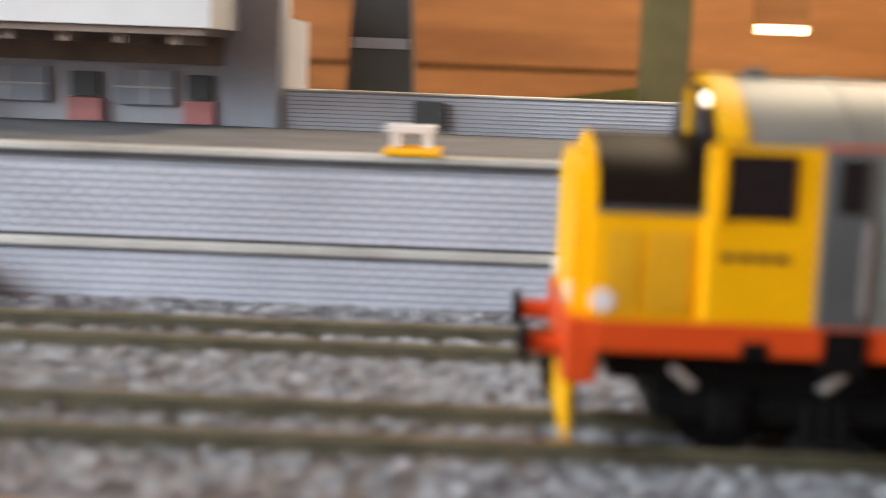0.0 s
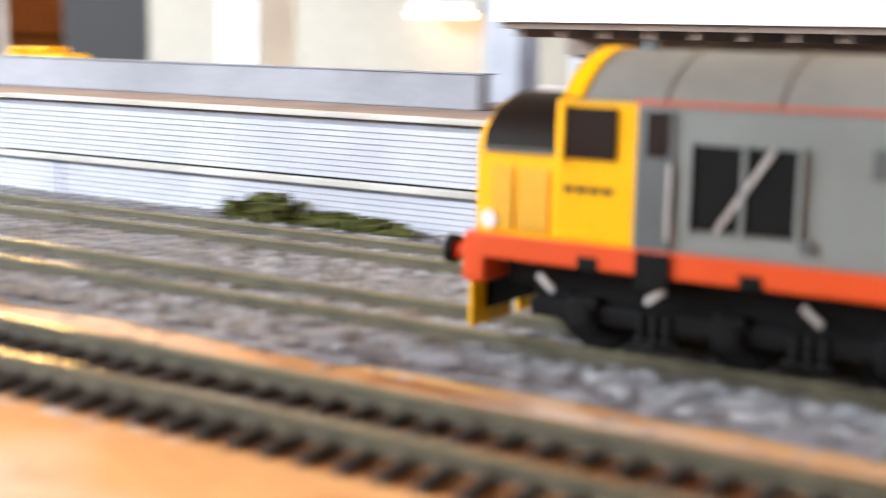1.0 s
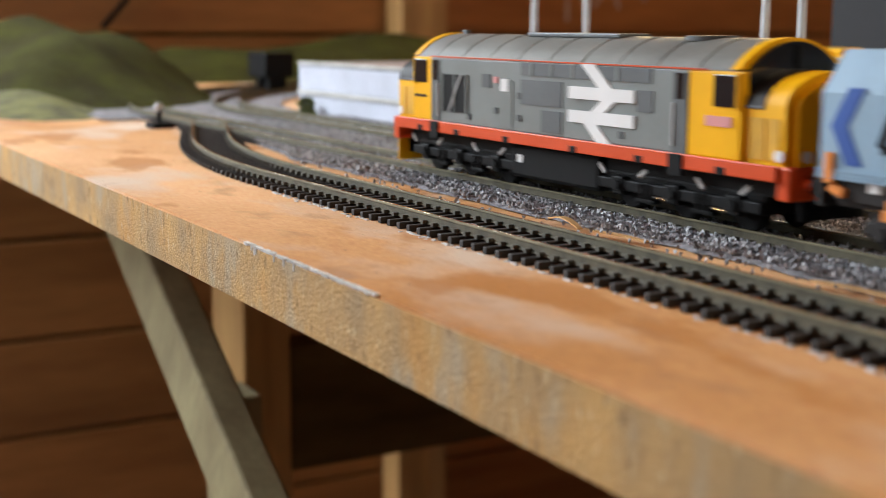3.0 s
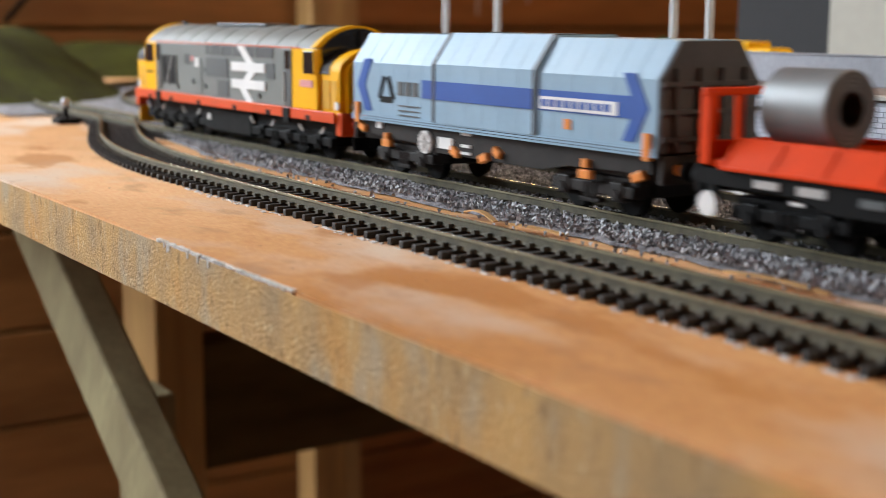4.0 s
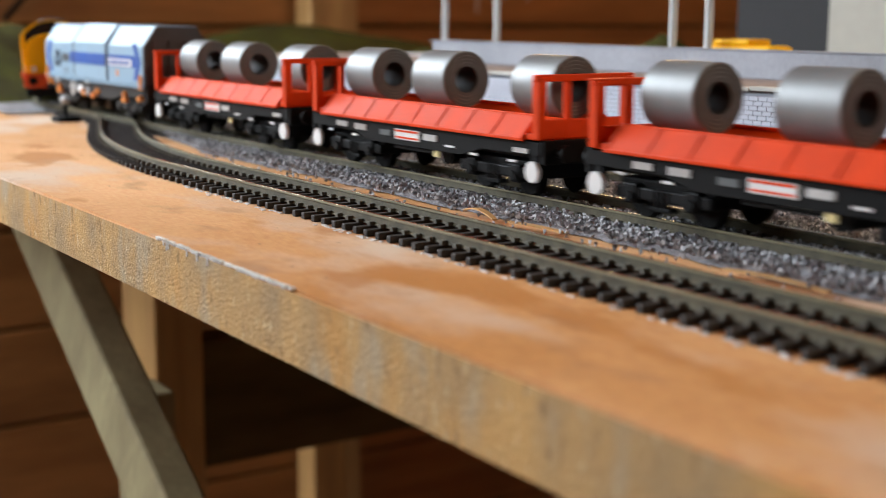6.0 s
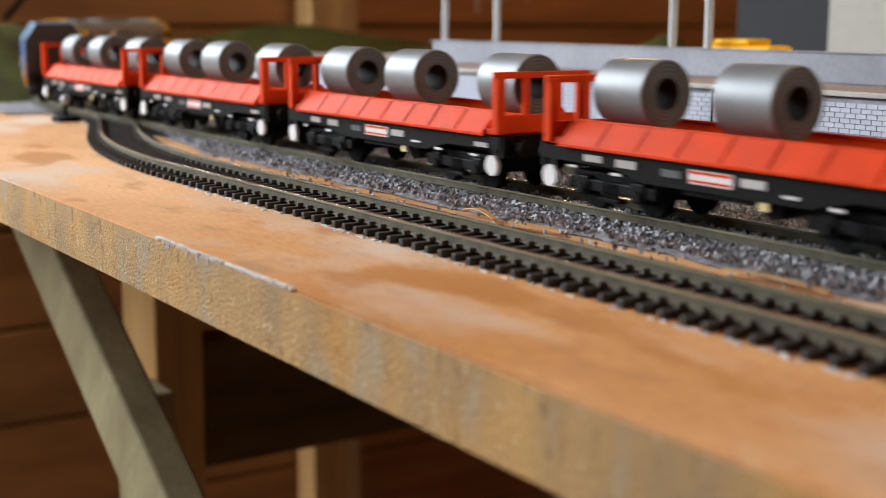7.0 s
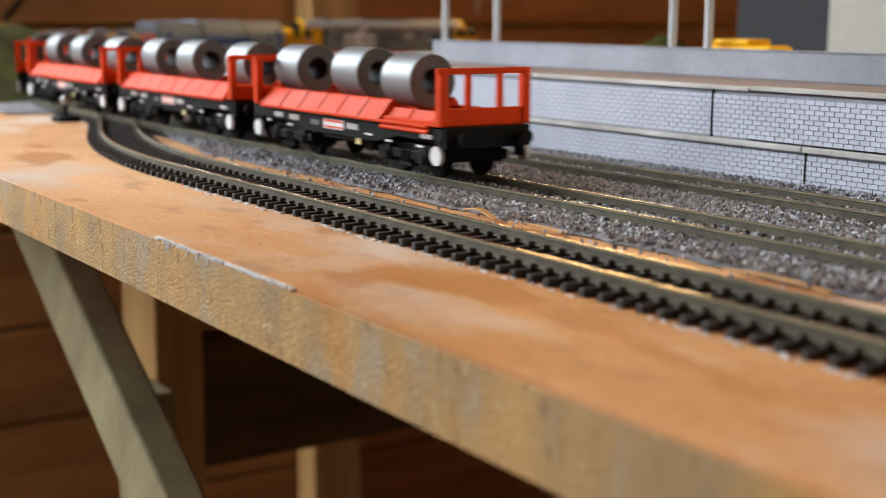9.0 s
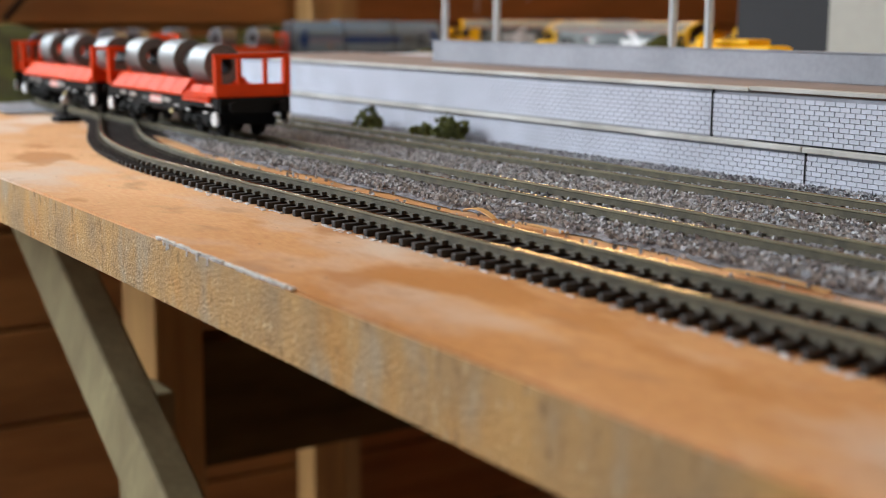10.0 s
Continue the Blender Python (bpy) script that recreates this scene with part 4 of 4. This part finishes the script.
    part("tank_label", B(X(0.0845), X(0.0875), -0.0153, -0.0149, 0.0085, 0.0110), WHITE, o)
    part("underframe", B(X(0.006), X(LL - 0.006), -0.0125, 0.0125, 0.0100, 0.0184), BLACK, o)
    for c in (0.0460, 0.1630):
        b = bogie(o, X(c), (-0.0245, 0.0, 0.0245), 0.0068, 0.0345, BLACK)
        for d, a in ((-0.031, 40), (-0.012, -35), (0.0125, 40), (0.030, -35)):
            for sy in (-1, 1):
                part("white_lever", B(-0.0019, 0.0019, -0.0003, 0.0003, -0.0005, 0.0005, m=pose(X(c + d), sy * 0.0158, 0.0112, 0, a, 0)), STEEL, b)
    return o


HL = 0.158


def make_hood():
    o = thing("hood_wagon", "pale blue telescopic hood steel wagon with dark blue arrow band", "goods wagon")
    X = lambda d: d - HL / 2
    hw = 0.0172

    def shell(g):
        return [(-hw - g, 0.0195), (-hw - g, 0.0372 + g), (-0.0105 - g * 0.5, 0.0470 + g), (0.0105 + g * 0.5, 0.0470 + g), (hw + g, 0.0372 + g), (hw + g, 0.0195)]

    for a, b, g in ((0.0005, 0.0545, 0.0), (0.0525, 0.1075, 0.0007), (0.1055, 0.1570, 0.0)):
        bm = P(shell(g), X(a), X(b))
        part("hood", bm, HOODB, o, "pale blue ribbed hood section")
        for i in range(1, 6):
            x = X(a + (b - a) * i / 6)
            part("hood_rib", P([(y * 1.004, z + 0.0001) for y, z in shell(g)], x - 0.0002, x + 0.0002), HOODB, o)
    for x in (0.0535, 0.1065):
        part("hood_seam", P([(y, z) for y, z in shell(0.0009)], X(x) - 0.0009, X(x) + 0.0005), HOODEND, o)
    for a, b in ((-0.0003, 0.0007), (0.1568, 0.1580)):
        part("end_wall", P([(y * 0.985, z - 0.0003 if z > 0.03 else z - 0.001) for y, z in shell(0.0)], X(a), X(b)), HOODEND, o, "dark grey end wall")
    bm = bmesh.new()
    for y in (-0.012, -0.004, 0.004, 0.012):
        box(bm, X(0.1580), X(0.1592), y - 0.0007, y + 0.0007, 0.019, 0.040)
    for z in (0.022, 0.029, 0.036):
        box(bm, X(0.1580), X(0.1590), -0.0168, 0.0168, z - 0.0006, z + 0.0006)
    part("end_rib", bm, HOODEND, o)
    for sy in (-1, 1):
        w = hw + 0.0001
        for a, b, e in ((0.0455, 0.0525, 0), (0.0548, 0.1055, 0.0008), (0.1078, 0.1490, 0)):
            part("blue_band", B(X(a), X(b), sy * (w + e) - 0.0002, sy * (w + e) + 0.0002, 0.0268, 0.0326), BLUE, o, "dark blue band")
        for tip, d in ((0.0035, 1), (0.1540, -1)):
            t = X(tip)
            for s in (1, -1):
                bm = P([(t, 0.0297), (t + d * 0.0052, 0.0297 + s * 0.0088), (t + d * 0.0100, 0.0297 + s * 0.0088), (t + d * 0.0052, 0.0297)], sy * w - 0.0002, sy * w + 0.0002, axis="Y")
                part("blue_arrow", bm, BLUE, o, "dark blue arrow head")
        part("white_panel", B(X(0.1085), X(0.1420), sy * w - 0.0004, sy * w + 0.0004, 0.0272, 0.0308), WHITE, o)
        for i in range(9):
            part("lettering_bar", B(X(0.1095 + i * 0.0034), X(0.1119 + i * 0.0034), sy * w - 0.0005, sy * w + 0.0005, 0.0280, 0.0300), BLUE, o)
        # black three-cornered emblem and three plain bars for its letters
        for x, z, a in ((0.0200, 0.0292, -24), (0.0258, 0.0292, 24), (0.0229, 0.0252, 90)):
            part("emblem", B(-0.0010, 0.0010, -0.0002, 0.0002, -0.0040, 0.0040, m=pose(X(x), sy * w, z, 0, -a, 0)), BLACK, o, "black three-sided emblem")
        for i in range(3):
            part("letter_bar", B(X(0.0305 + i * 0.0046), X(0.0338 + i * 0.0046), sy * w - 0.0002, sy * w + 0.0002, 0.0270, 0.0315), DGREY, o)
        for i in range(3):
            part("small_print", B(X(0.0310), X(0.0440), sy * w - 0.0002, sy * w + 0.0002, 0.0234 - i * 0.0016, 0.0239 - i * 0.0016), DGREY, o)
        part("yellow_label", B(X(0.1195), X(0.1225), sy * w - 0.0003, sy * w + 0.0003, 0.0222, 0.0250), ORMARK, o)
        for i, z in enumerate((0.0178, 0.0186, 0.0194)):
            part("sill", B(X(0.0), X(HL - 0.0005), sy * (w + 0.0003 - 0.0001 * i) - 0.0003, sy * (w + 0.0003) + 0.0002, z - 0.0003, z + 0.0003), HOODB, o)
        bm = P([(X(0.004), 0.0176), (X(0.154), 0.0176), (X(0.154), 0.0128), (X(0.120), 0.0120), (X(0.108), 0.0098), (X(0.050), 0.0098), (X(0.038), 0.0120), (X(0.004), 0.0128)],
               sy * 0.0150 - 0.0010, sy * 0.0150 + 0.0010, axis="Y")
        part("side_frame", bm, BROWNBLK, o, "dark brown fish-belly side frame")
        wheel = part("handbrake_wheel", C((X(0.0470), sy * 0.0168, 0.0128), 0.0037, 0.0010, "Y", 28), WHITE, o, "white spoked handbrake wheel", smooth=True)
        for a in (0, 60, 120):
            part("spoke", B(-0.0032, 0.0032, -0.0002, 0.0002, -0.00035, 0.00035, m=pose(X(0.0470), sy * 0.0174, 0.0128, 0, a, 0)), STEEL, wheel)
        for a, b, c, d in ((0.0540, 0.0620, 0.0115, 0.0150), (0.0670, 0.0720, 0.0165, 0.0172), (0.0670, 0.0720, 0.0128, 0.0137), (0.0670, 0.0720, 0.0106, 0.0114), (0.0150, 0.0185, 0.0152, 0.0178)):
            part("label_plate", B(X(a), X(b), sy * 0.0163 - 0.0003, sy * 0.0163 + 0.0003, c, d), WHITE, o)
        for x, z, w2, a in ((0.0225, 0.0128, 0.0012, 0), (0.0225, 0.0106, 0.0024, 0), (0.0060, 0.0150, 0.0022, 20), (0.1285, 0.0135, 0.0012, 0), (0.1285, 0.0105, 0.0024, 0), (0.0640, 0.0110, 0.0020, 25), (0.0800, 0.0105, 0.0022, -20), (0.0870, 0.0128, 0.0018, 30), (0.1500, 0.0120, 0.0022, -20)):
            part("orange_fitting", B(-w2, w2, -0.00105, 0.00105, -0.0012, 0.0012, bevel=0.0002, m=pose(X(x), sy * 0.0165, z, 0, a, 0)), ORMARK, o, "small orange fitting")
    part("underframe", B(X(0.003), X(0.155), -0.0138, 0.0138, 0.0110, 0.0190), BROWNBLK, o)
    for e, s in ((0.0, -1), (HL, 1)):
        part("headstock", B(X(e) - 0.001, X(e) + 0.001, -0.0165, 0.0165, 0.0105, 0.0180, bevel=0.0003), BROWNBLK, o)
        buffers(o, X(e), s, ORMARK, 0.0142)
        part("corner_step", B(X(e) - s * 0.004 - 0.0012, X(e) - s * 0.004 + 0.0012, -0.0182, -0.0168, 0.0165, 0.0235), ORMARK, o, "orange corner handrail")
    for c in (0.030, 0.128):
        bogie(o, X(c), (-0.0115, 0.0115), 0.0060, 0.0175, BROWNBLK)
    return o


WL = 0.140


def make_coil_wagon(low_end=False):
    o = thing("coil_wagon", "orange-red steel coil wagon on black bogies", "goods wagon", "coil wagons of the train")
    h = WL / 2
    n = 8
    upper = 6 if low_end else n
    part("deck", B(-h + 0.002, h - 0.002, -0.0165, 0.0165, 0.0172, 0.0190, bevel=0.0003), RED, o)
    cradle = bmesh.new()
    for sy in (-1, 1):
        prism(cradle, [(sy * 0.0150, 0.0190), (sy * 0.0124, 0.0236), (sy * 0.0040, 0.0205), (sy * 0.0040, 0.0190)], -h + 0.010, -h + 0.009 + (WL - 0.018) * upper / n)
    part("cradle", cradle, RED, o)
    for sy in (-1, 1):
        for i in range(n):
            dz = -0.0022 if i >= upper else 0.0
            a, b = -h + 0.009 + (WL - 0.018) * i / n, -h + 0.009 + (WL - 0.018) * (i + 1) / n
            bm = P([(sy * 0.0179, 0.0176 + dz), (sy * 0.0176, 0.0170 + dz), (sy * 0.0118, 0.0236 + dz), (sy * 0.0126, 0.0240 + dz)], a + 0.0003, b - 0.0003)
            part("side_flap", bm, RED, o)
        part("flap_ledge", B(-h + 0.008, h - 0.008, sy * 0.0178 - 0.0005, sy * 0.0178 + 0.0005, 0.0168, 0.0178, bevel=0.0002), RED, o)
        part("top_rail", B(-h + 0.008, -h + 0.010 + (WL - 0.018) * upper / n, sy * 0.0122 - 0.0006, sy * 0.0122 + 0.0006, 0.0234, 0.0243, bevel=0.0002), RED, o)
        for i in range(n + 1):
            x = -h + 0.009 + (WL - 0.018) * i / n
            dz = -0.0022 if i > upper else 0.0
            part("flap_rib", P([(sy * 0.0183, 0.0176 + dz), (sy * 0.0172, 0.0170 + dz), (sy * 0.0116, 0.0236 + dz), (sy * 0.0128, 0.0243 + dz)], x - 0.0004, x + 0.0004), RED, o)
        # black deep solebar
        bm = P([(-h + 0.001, 0.0168), (h - 0.001, 0.0168), (h - 0.001, 0.0130), (0.040, 0.0128), (0.028, 0.0100), (-0.028, 0.0100), (-0.040, 0.0128), (-h + 0.001, 0.0130)],
               sy * 0.0160 - 0.0009, sy * 0.0160 + 0.0009, axis="Y")
        part("solebar", bm, BLACK, o, "black fish-belly solebar")
        for x in (-0.066, 0.066):
            d = part("white_disc", C((x, sy * 0.0170, 0.0082), 0.0031, 0.0012, "Y", 28), WHITE, o, "round white handbrake wheel", smooth=True)
            part("bracket", B(x - 0.0016, x + 0.0016, sy * 0.0155 - 0.0010, sy * 0.0155 + 0.0010, 0.0070, 0.0135), BLACK, o)
        y = 0.0171
        for x, z, w, hh, m in ((-0.0475, 0.0145, 0.0075, 0.0018, STEEL), (-0.0340, 0.0142, 0.0080, 0.0020, STEEL), (-0.0170, 0.0135, 0.0070, 0.0018, DGREY), (0.0110, 0.0138, 0.0080, 0.0020, STEEL),
                              (-0.0030, 0.0136, 0.0150, 0.0034, WHITE), (0.0600, 0.0140, 0.0070, 0.0014, STEEL), (0.0225, 0.0120, 0.0050, 0.0006, WHITE), (-0.0380, 0.0112, 0.0040, 0.0007, WHITE),
                              (0.0360, 0.0108, 0.0040, 0.0007, WHITE), (0.0560, 0.0106, 0.0040, 0.0007, WHITE), (-0.0560, 0.0118, 0.0030, 0.0006, WHITE)):
            part("marking", B(x - w / 2, x + w / 2, sy * y - 0.0002, sy * y + 0.0002, z - hh / 2, z + hh / 2), m, o)
        part("red_border", B(-0.0100, 0.0040, sy * (y + 0.0001) - 0.0002, sy * (y + 0.0001) + 0.0002, 0.0144, 0.0151), RED, o)
        part("red_border", B(-0.0100, 0.0040, sy * (y + 0.0001) - 0.0002, sy * (y + 0.0001) + 0.0002, 0.0123, 0.0129), RED, o)
        part("yellow_tag", B(0.0120, 0.0150, sy * 0.0160 - 0.0003, sy * 0.0160 + 0.0003, 0.0078, 0.0098), mat("cream_tag", (0.72, 0.62, 0.30), 0.6) if "cream_tag" not in bpy.data.materials else bpy.data.materials["cream_tag"], o)
        part("brake_lever", B(-0.014, 0.010, sy * 0.0150 - 0.0004, sy * 0.0150 + 0.0004, 0.0085, 0.0095), BLACK, o)
    for s in (-1, 1):
        x = s * (h - 0.0025)
        part("end_plate", B(x - 0.0009, x + 0.0009, -0.0172, 0.0172, 0.0176, 0.0232, bevel=0.0003), RED, o, "orange-red end bulkhead plate")
        for y in (-0.0162, -0.0062, 0.0062, 0.0162):
            ww = 0.0014 if abs(y) > 0.01 else 0.0009
            part("stanchion", B(x - 0.0017 * (1 if abs(y) > 0.01 else 0.6), x + 0.0017 * (1 if abs(y) > 0.01 else 0.6), y - ww, y + ww, 0.0176, 0.0352, bevel=0.0003), RED, o)
        part("top_bar", B(x - 0.0010, x + 0.0010, -0.0180, 0.0180, 0.0340, 0.0360, bevel=0.0003), RED, o)
        part("headstock", B(s * h - 0.0014, s * h + 0.0006, -0.0165, 0.0165, 0.0105, 0.0174, bevel=0.0003), BLACK, o)
        buffers(o, s * h, s, BLACK, 0.0138)
    part("underframe", B(-h + 0.003, h - 0.003, -0.0130, 0.0130, 0.0115, 0.0170), BLACK, o)
    part("air_tank", C((0.012, 0, 0.0085), 0.0035, 0.022, "Y", 18), BLACK, o, smooth=True)
    for c in (-0.0430, 0.0430):
        bogie(o, c, (-0.0115, 0.0115), 0.0060, 0.0180, BLACK)
    return o


def make_coil():
    o = thing("steel_coil", "grey rolled steel coil lying in the wagon cradle", "steel coil", "steel coils on the wagons")
    r, hole, ln = 0.0092, 0.0043, 0.0200
    prof = [(hole, -ln / 2), (r - 0.0004, -ln / 2), (r, -ln / 2 + 0.0004), (r, ln / 2 - 0.0004), (r - 0.0004, ln / 2), (hole, ln / 2)]
    n = 44
    v, f, mi = [], [], []
    for i in range(n):
        a = 2 * math.pi * i / n
        v += [(x, q * math.cos(a), q * math.sin(a)) for q, x in prof]
    for i in range(n):
        j = (i + 1) % n
        for k in range(6):
            l = (k + 1) % 6
            f.append((i * 6 + k, i * 6 + l, j * 6 + l, j * 6 + k))
            mi.append((1, 0, 0, 0, 1, 2)[k])
    ob = part("wound_sheet", (v, [], f), [COIL, COILEND, HOLE], o, smooth=True)
    ob.data.polygons.foreach_set("material_index", mi)
    for q in (0.0055, 0.0066, 0.0077):
        for s in (-1, 1):
            bm = bmesh.new()
            vs = [[bm.verts.new((s * (ln / 2 + 0.0001), (q + d) * math.cos(2 * math.pi * i / n), (q + d) * math.sin(2 * math.pi * i / n))) for d in (0, 0.00022)] for i in range(n)]
            for a, b in zip(vs, vs[1:] + vs[:1]):
                bm.faces.new((a[0], a[1], b[1], b[0]))
            part("sheet_edge", bm, mat("coil_line", (0.16, 0.16, 0.165), 0.5) if "coil_line" not in bpy.data.materials else bpy.data.materials["coil_line"], ob)
    return o


SPEED = 0.1805


def front(t):
    """How far the engine's leading end has come along the middle track."""
    return 0.305 + SPEED * (t - 2.2) - 0.0076 + 0.0096 * min(1.0, t / 1.2) + 0.0045 * min(1.0, max(0.0, (t - 3.5) / 1.0)) - 0.0045 * max(0.0, t - 7.0)


def on_track(s, reach, up=0.0):
    """The pose of a vehicle whose middle is s metres along, carried on two pivots."""
    a, b = on_curve(s + reach, CR)[0], on_curve(s - reach, CR)[0]
    d = b - a
    m = (a + b) / 2
    return pose(m.x, m.y, RAIL_Z + up, 0, 0, math.degrees(math.atan2(d.y, d.x)))


loco = make_loco("grey and yellow diesel locomotive with orange-red stripe")
hood = make_hood()
wagon = make_coil_wagon()
coil = make_coil()
wagons = [wagon] + [copy_thing(wagon, pose(0, 0, 0)) for _ in range(3)] + [make_coil_wagon(low_end=True)]
wagons[4]["label"] = "orange-red steel coil wagon with a lowered rear end"
SPOTS = ((-0.0485, -0.0015, 0.0555), (-0.0495, -0.0035, 0.0535), (-0.0485, -0.0015, 0.0555), (-0.0480, -0.0020, 0.0540), (-0.0570, -0.0095, 0.0270))
coils = []
for i, spots in enumerate(SPOTS):
    for d in spots:
        coils.append((coil if not coils else copy_thing(coil, pose(0, 0, 0)), i, d))
other = copy_thing(loco, pose(0, 0, 0))
other["label"] = "second grey and yellow diesel locomotive on the rear track"
trail = copy_thing(loco, pose(0, 0, 0))
trail["label"] = "third grey and yellow diesel locomotive coupled on the rear track"

# ---- bricks of the platform front, nearest stretch one by one, the rest joined ----
BW, BH = 0.0042, 0.00166
brick = None
rest_v, rest_f = [], []
course = 0
for lo, hi in ((0.0006, 0.0129), (0.0157, ZT - 0.0010)):
    z = lo
    while z + BH <= hi + 0.0004:
        x = XE + (BW / 2 if course % 2 else 0)
        while x < 0.72:
            if -0.320 < x < -0.254:
                if brick is None:
                    brick = part("brick", B(-BW / 2 + 0.00014, BW / 2 - 0.00014, -0.0006, 0.0, 0, BH - 0.00026), BRICKM, plat)
                    brick.location = (x + BW / 2, PF - 0.0002, z)
                else:
                    share(brick, "brick", (x + BW / 2, PF - 0.0002, z), plat)
            else:
                a, b, c, d, k = x + 0.00014, x + BW - 0.00014, z, z + BH - 0.00026, len(rest_v)
                yf, yb = PF - 0.0008, PF - 0.0002
                rest_v += [(a, yf, c), (b, yf, c), (b, yf, d), (a, yf, d), (a, yb, c), (b, yb, c), (b, yb, d), (a, yb, d)]
                rest_f += [(k, k + 1, k + 2, k + 3), (k + 3, k + 2, k + 6, k + 7), (k, k + 4, k + 5, k + 1), (k, k + 3, k + 7, k + 4), (k + 1, k + 5, k + 6, k + 2)]
            x += BW
        z += BH
        course += 1
part("brick_course", (rest_v, [], rest_f), BRICKM, plat)["kind"] = "stuff"


def motions():
    times = [i * 0.25 for i in range(41)]
    walk(loco, [(t, on_track(front(t) - LL / 2, 0.058)) for t in times])
    walk(hood, [(t, on_track(front(t) - 0.219 - HL / 2, 0.049)) for t in times])
    mids = [0.461 + 0.1605 * i for i in range(5)]
    for i, w in enumerate(wagons):
        walk(w, [(t, on_track(front(t) - mids[i], 0.043)) for t in times])
    for c, i, d in coils:
        walk(c, [(t, on_track(front(t) - mids[i], 0.043) @ pose(d, 0, 0.0303 if i == 4 and d > 0.02 else 0.0318)) for t in times])
    # the rear train comes out of the covered way late in the clip
    start = [(t, max(0.0, t - 8.7) * 0.296) for t in times]
    walk(other, [(t, pose(-0.56 - g + LL / 2, YB, RAIL_Z)) for t, g in start])
    walk(trail, [(t, pose(-0.56 - g + LL / 2 + 0.222, YB, RAIL_Z)) for t, g in start])


motions()
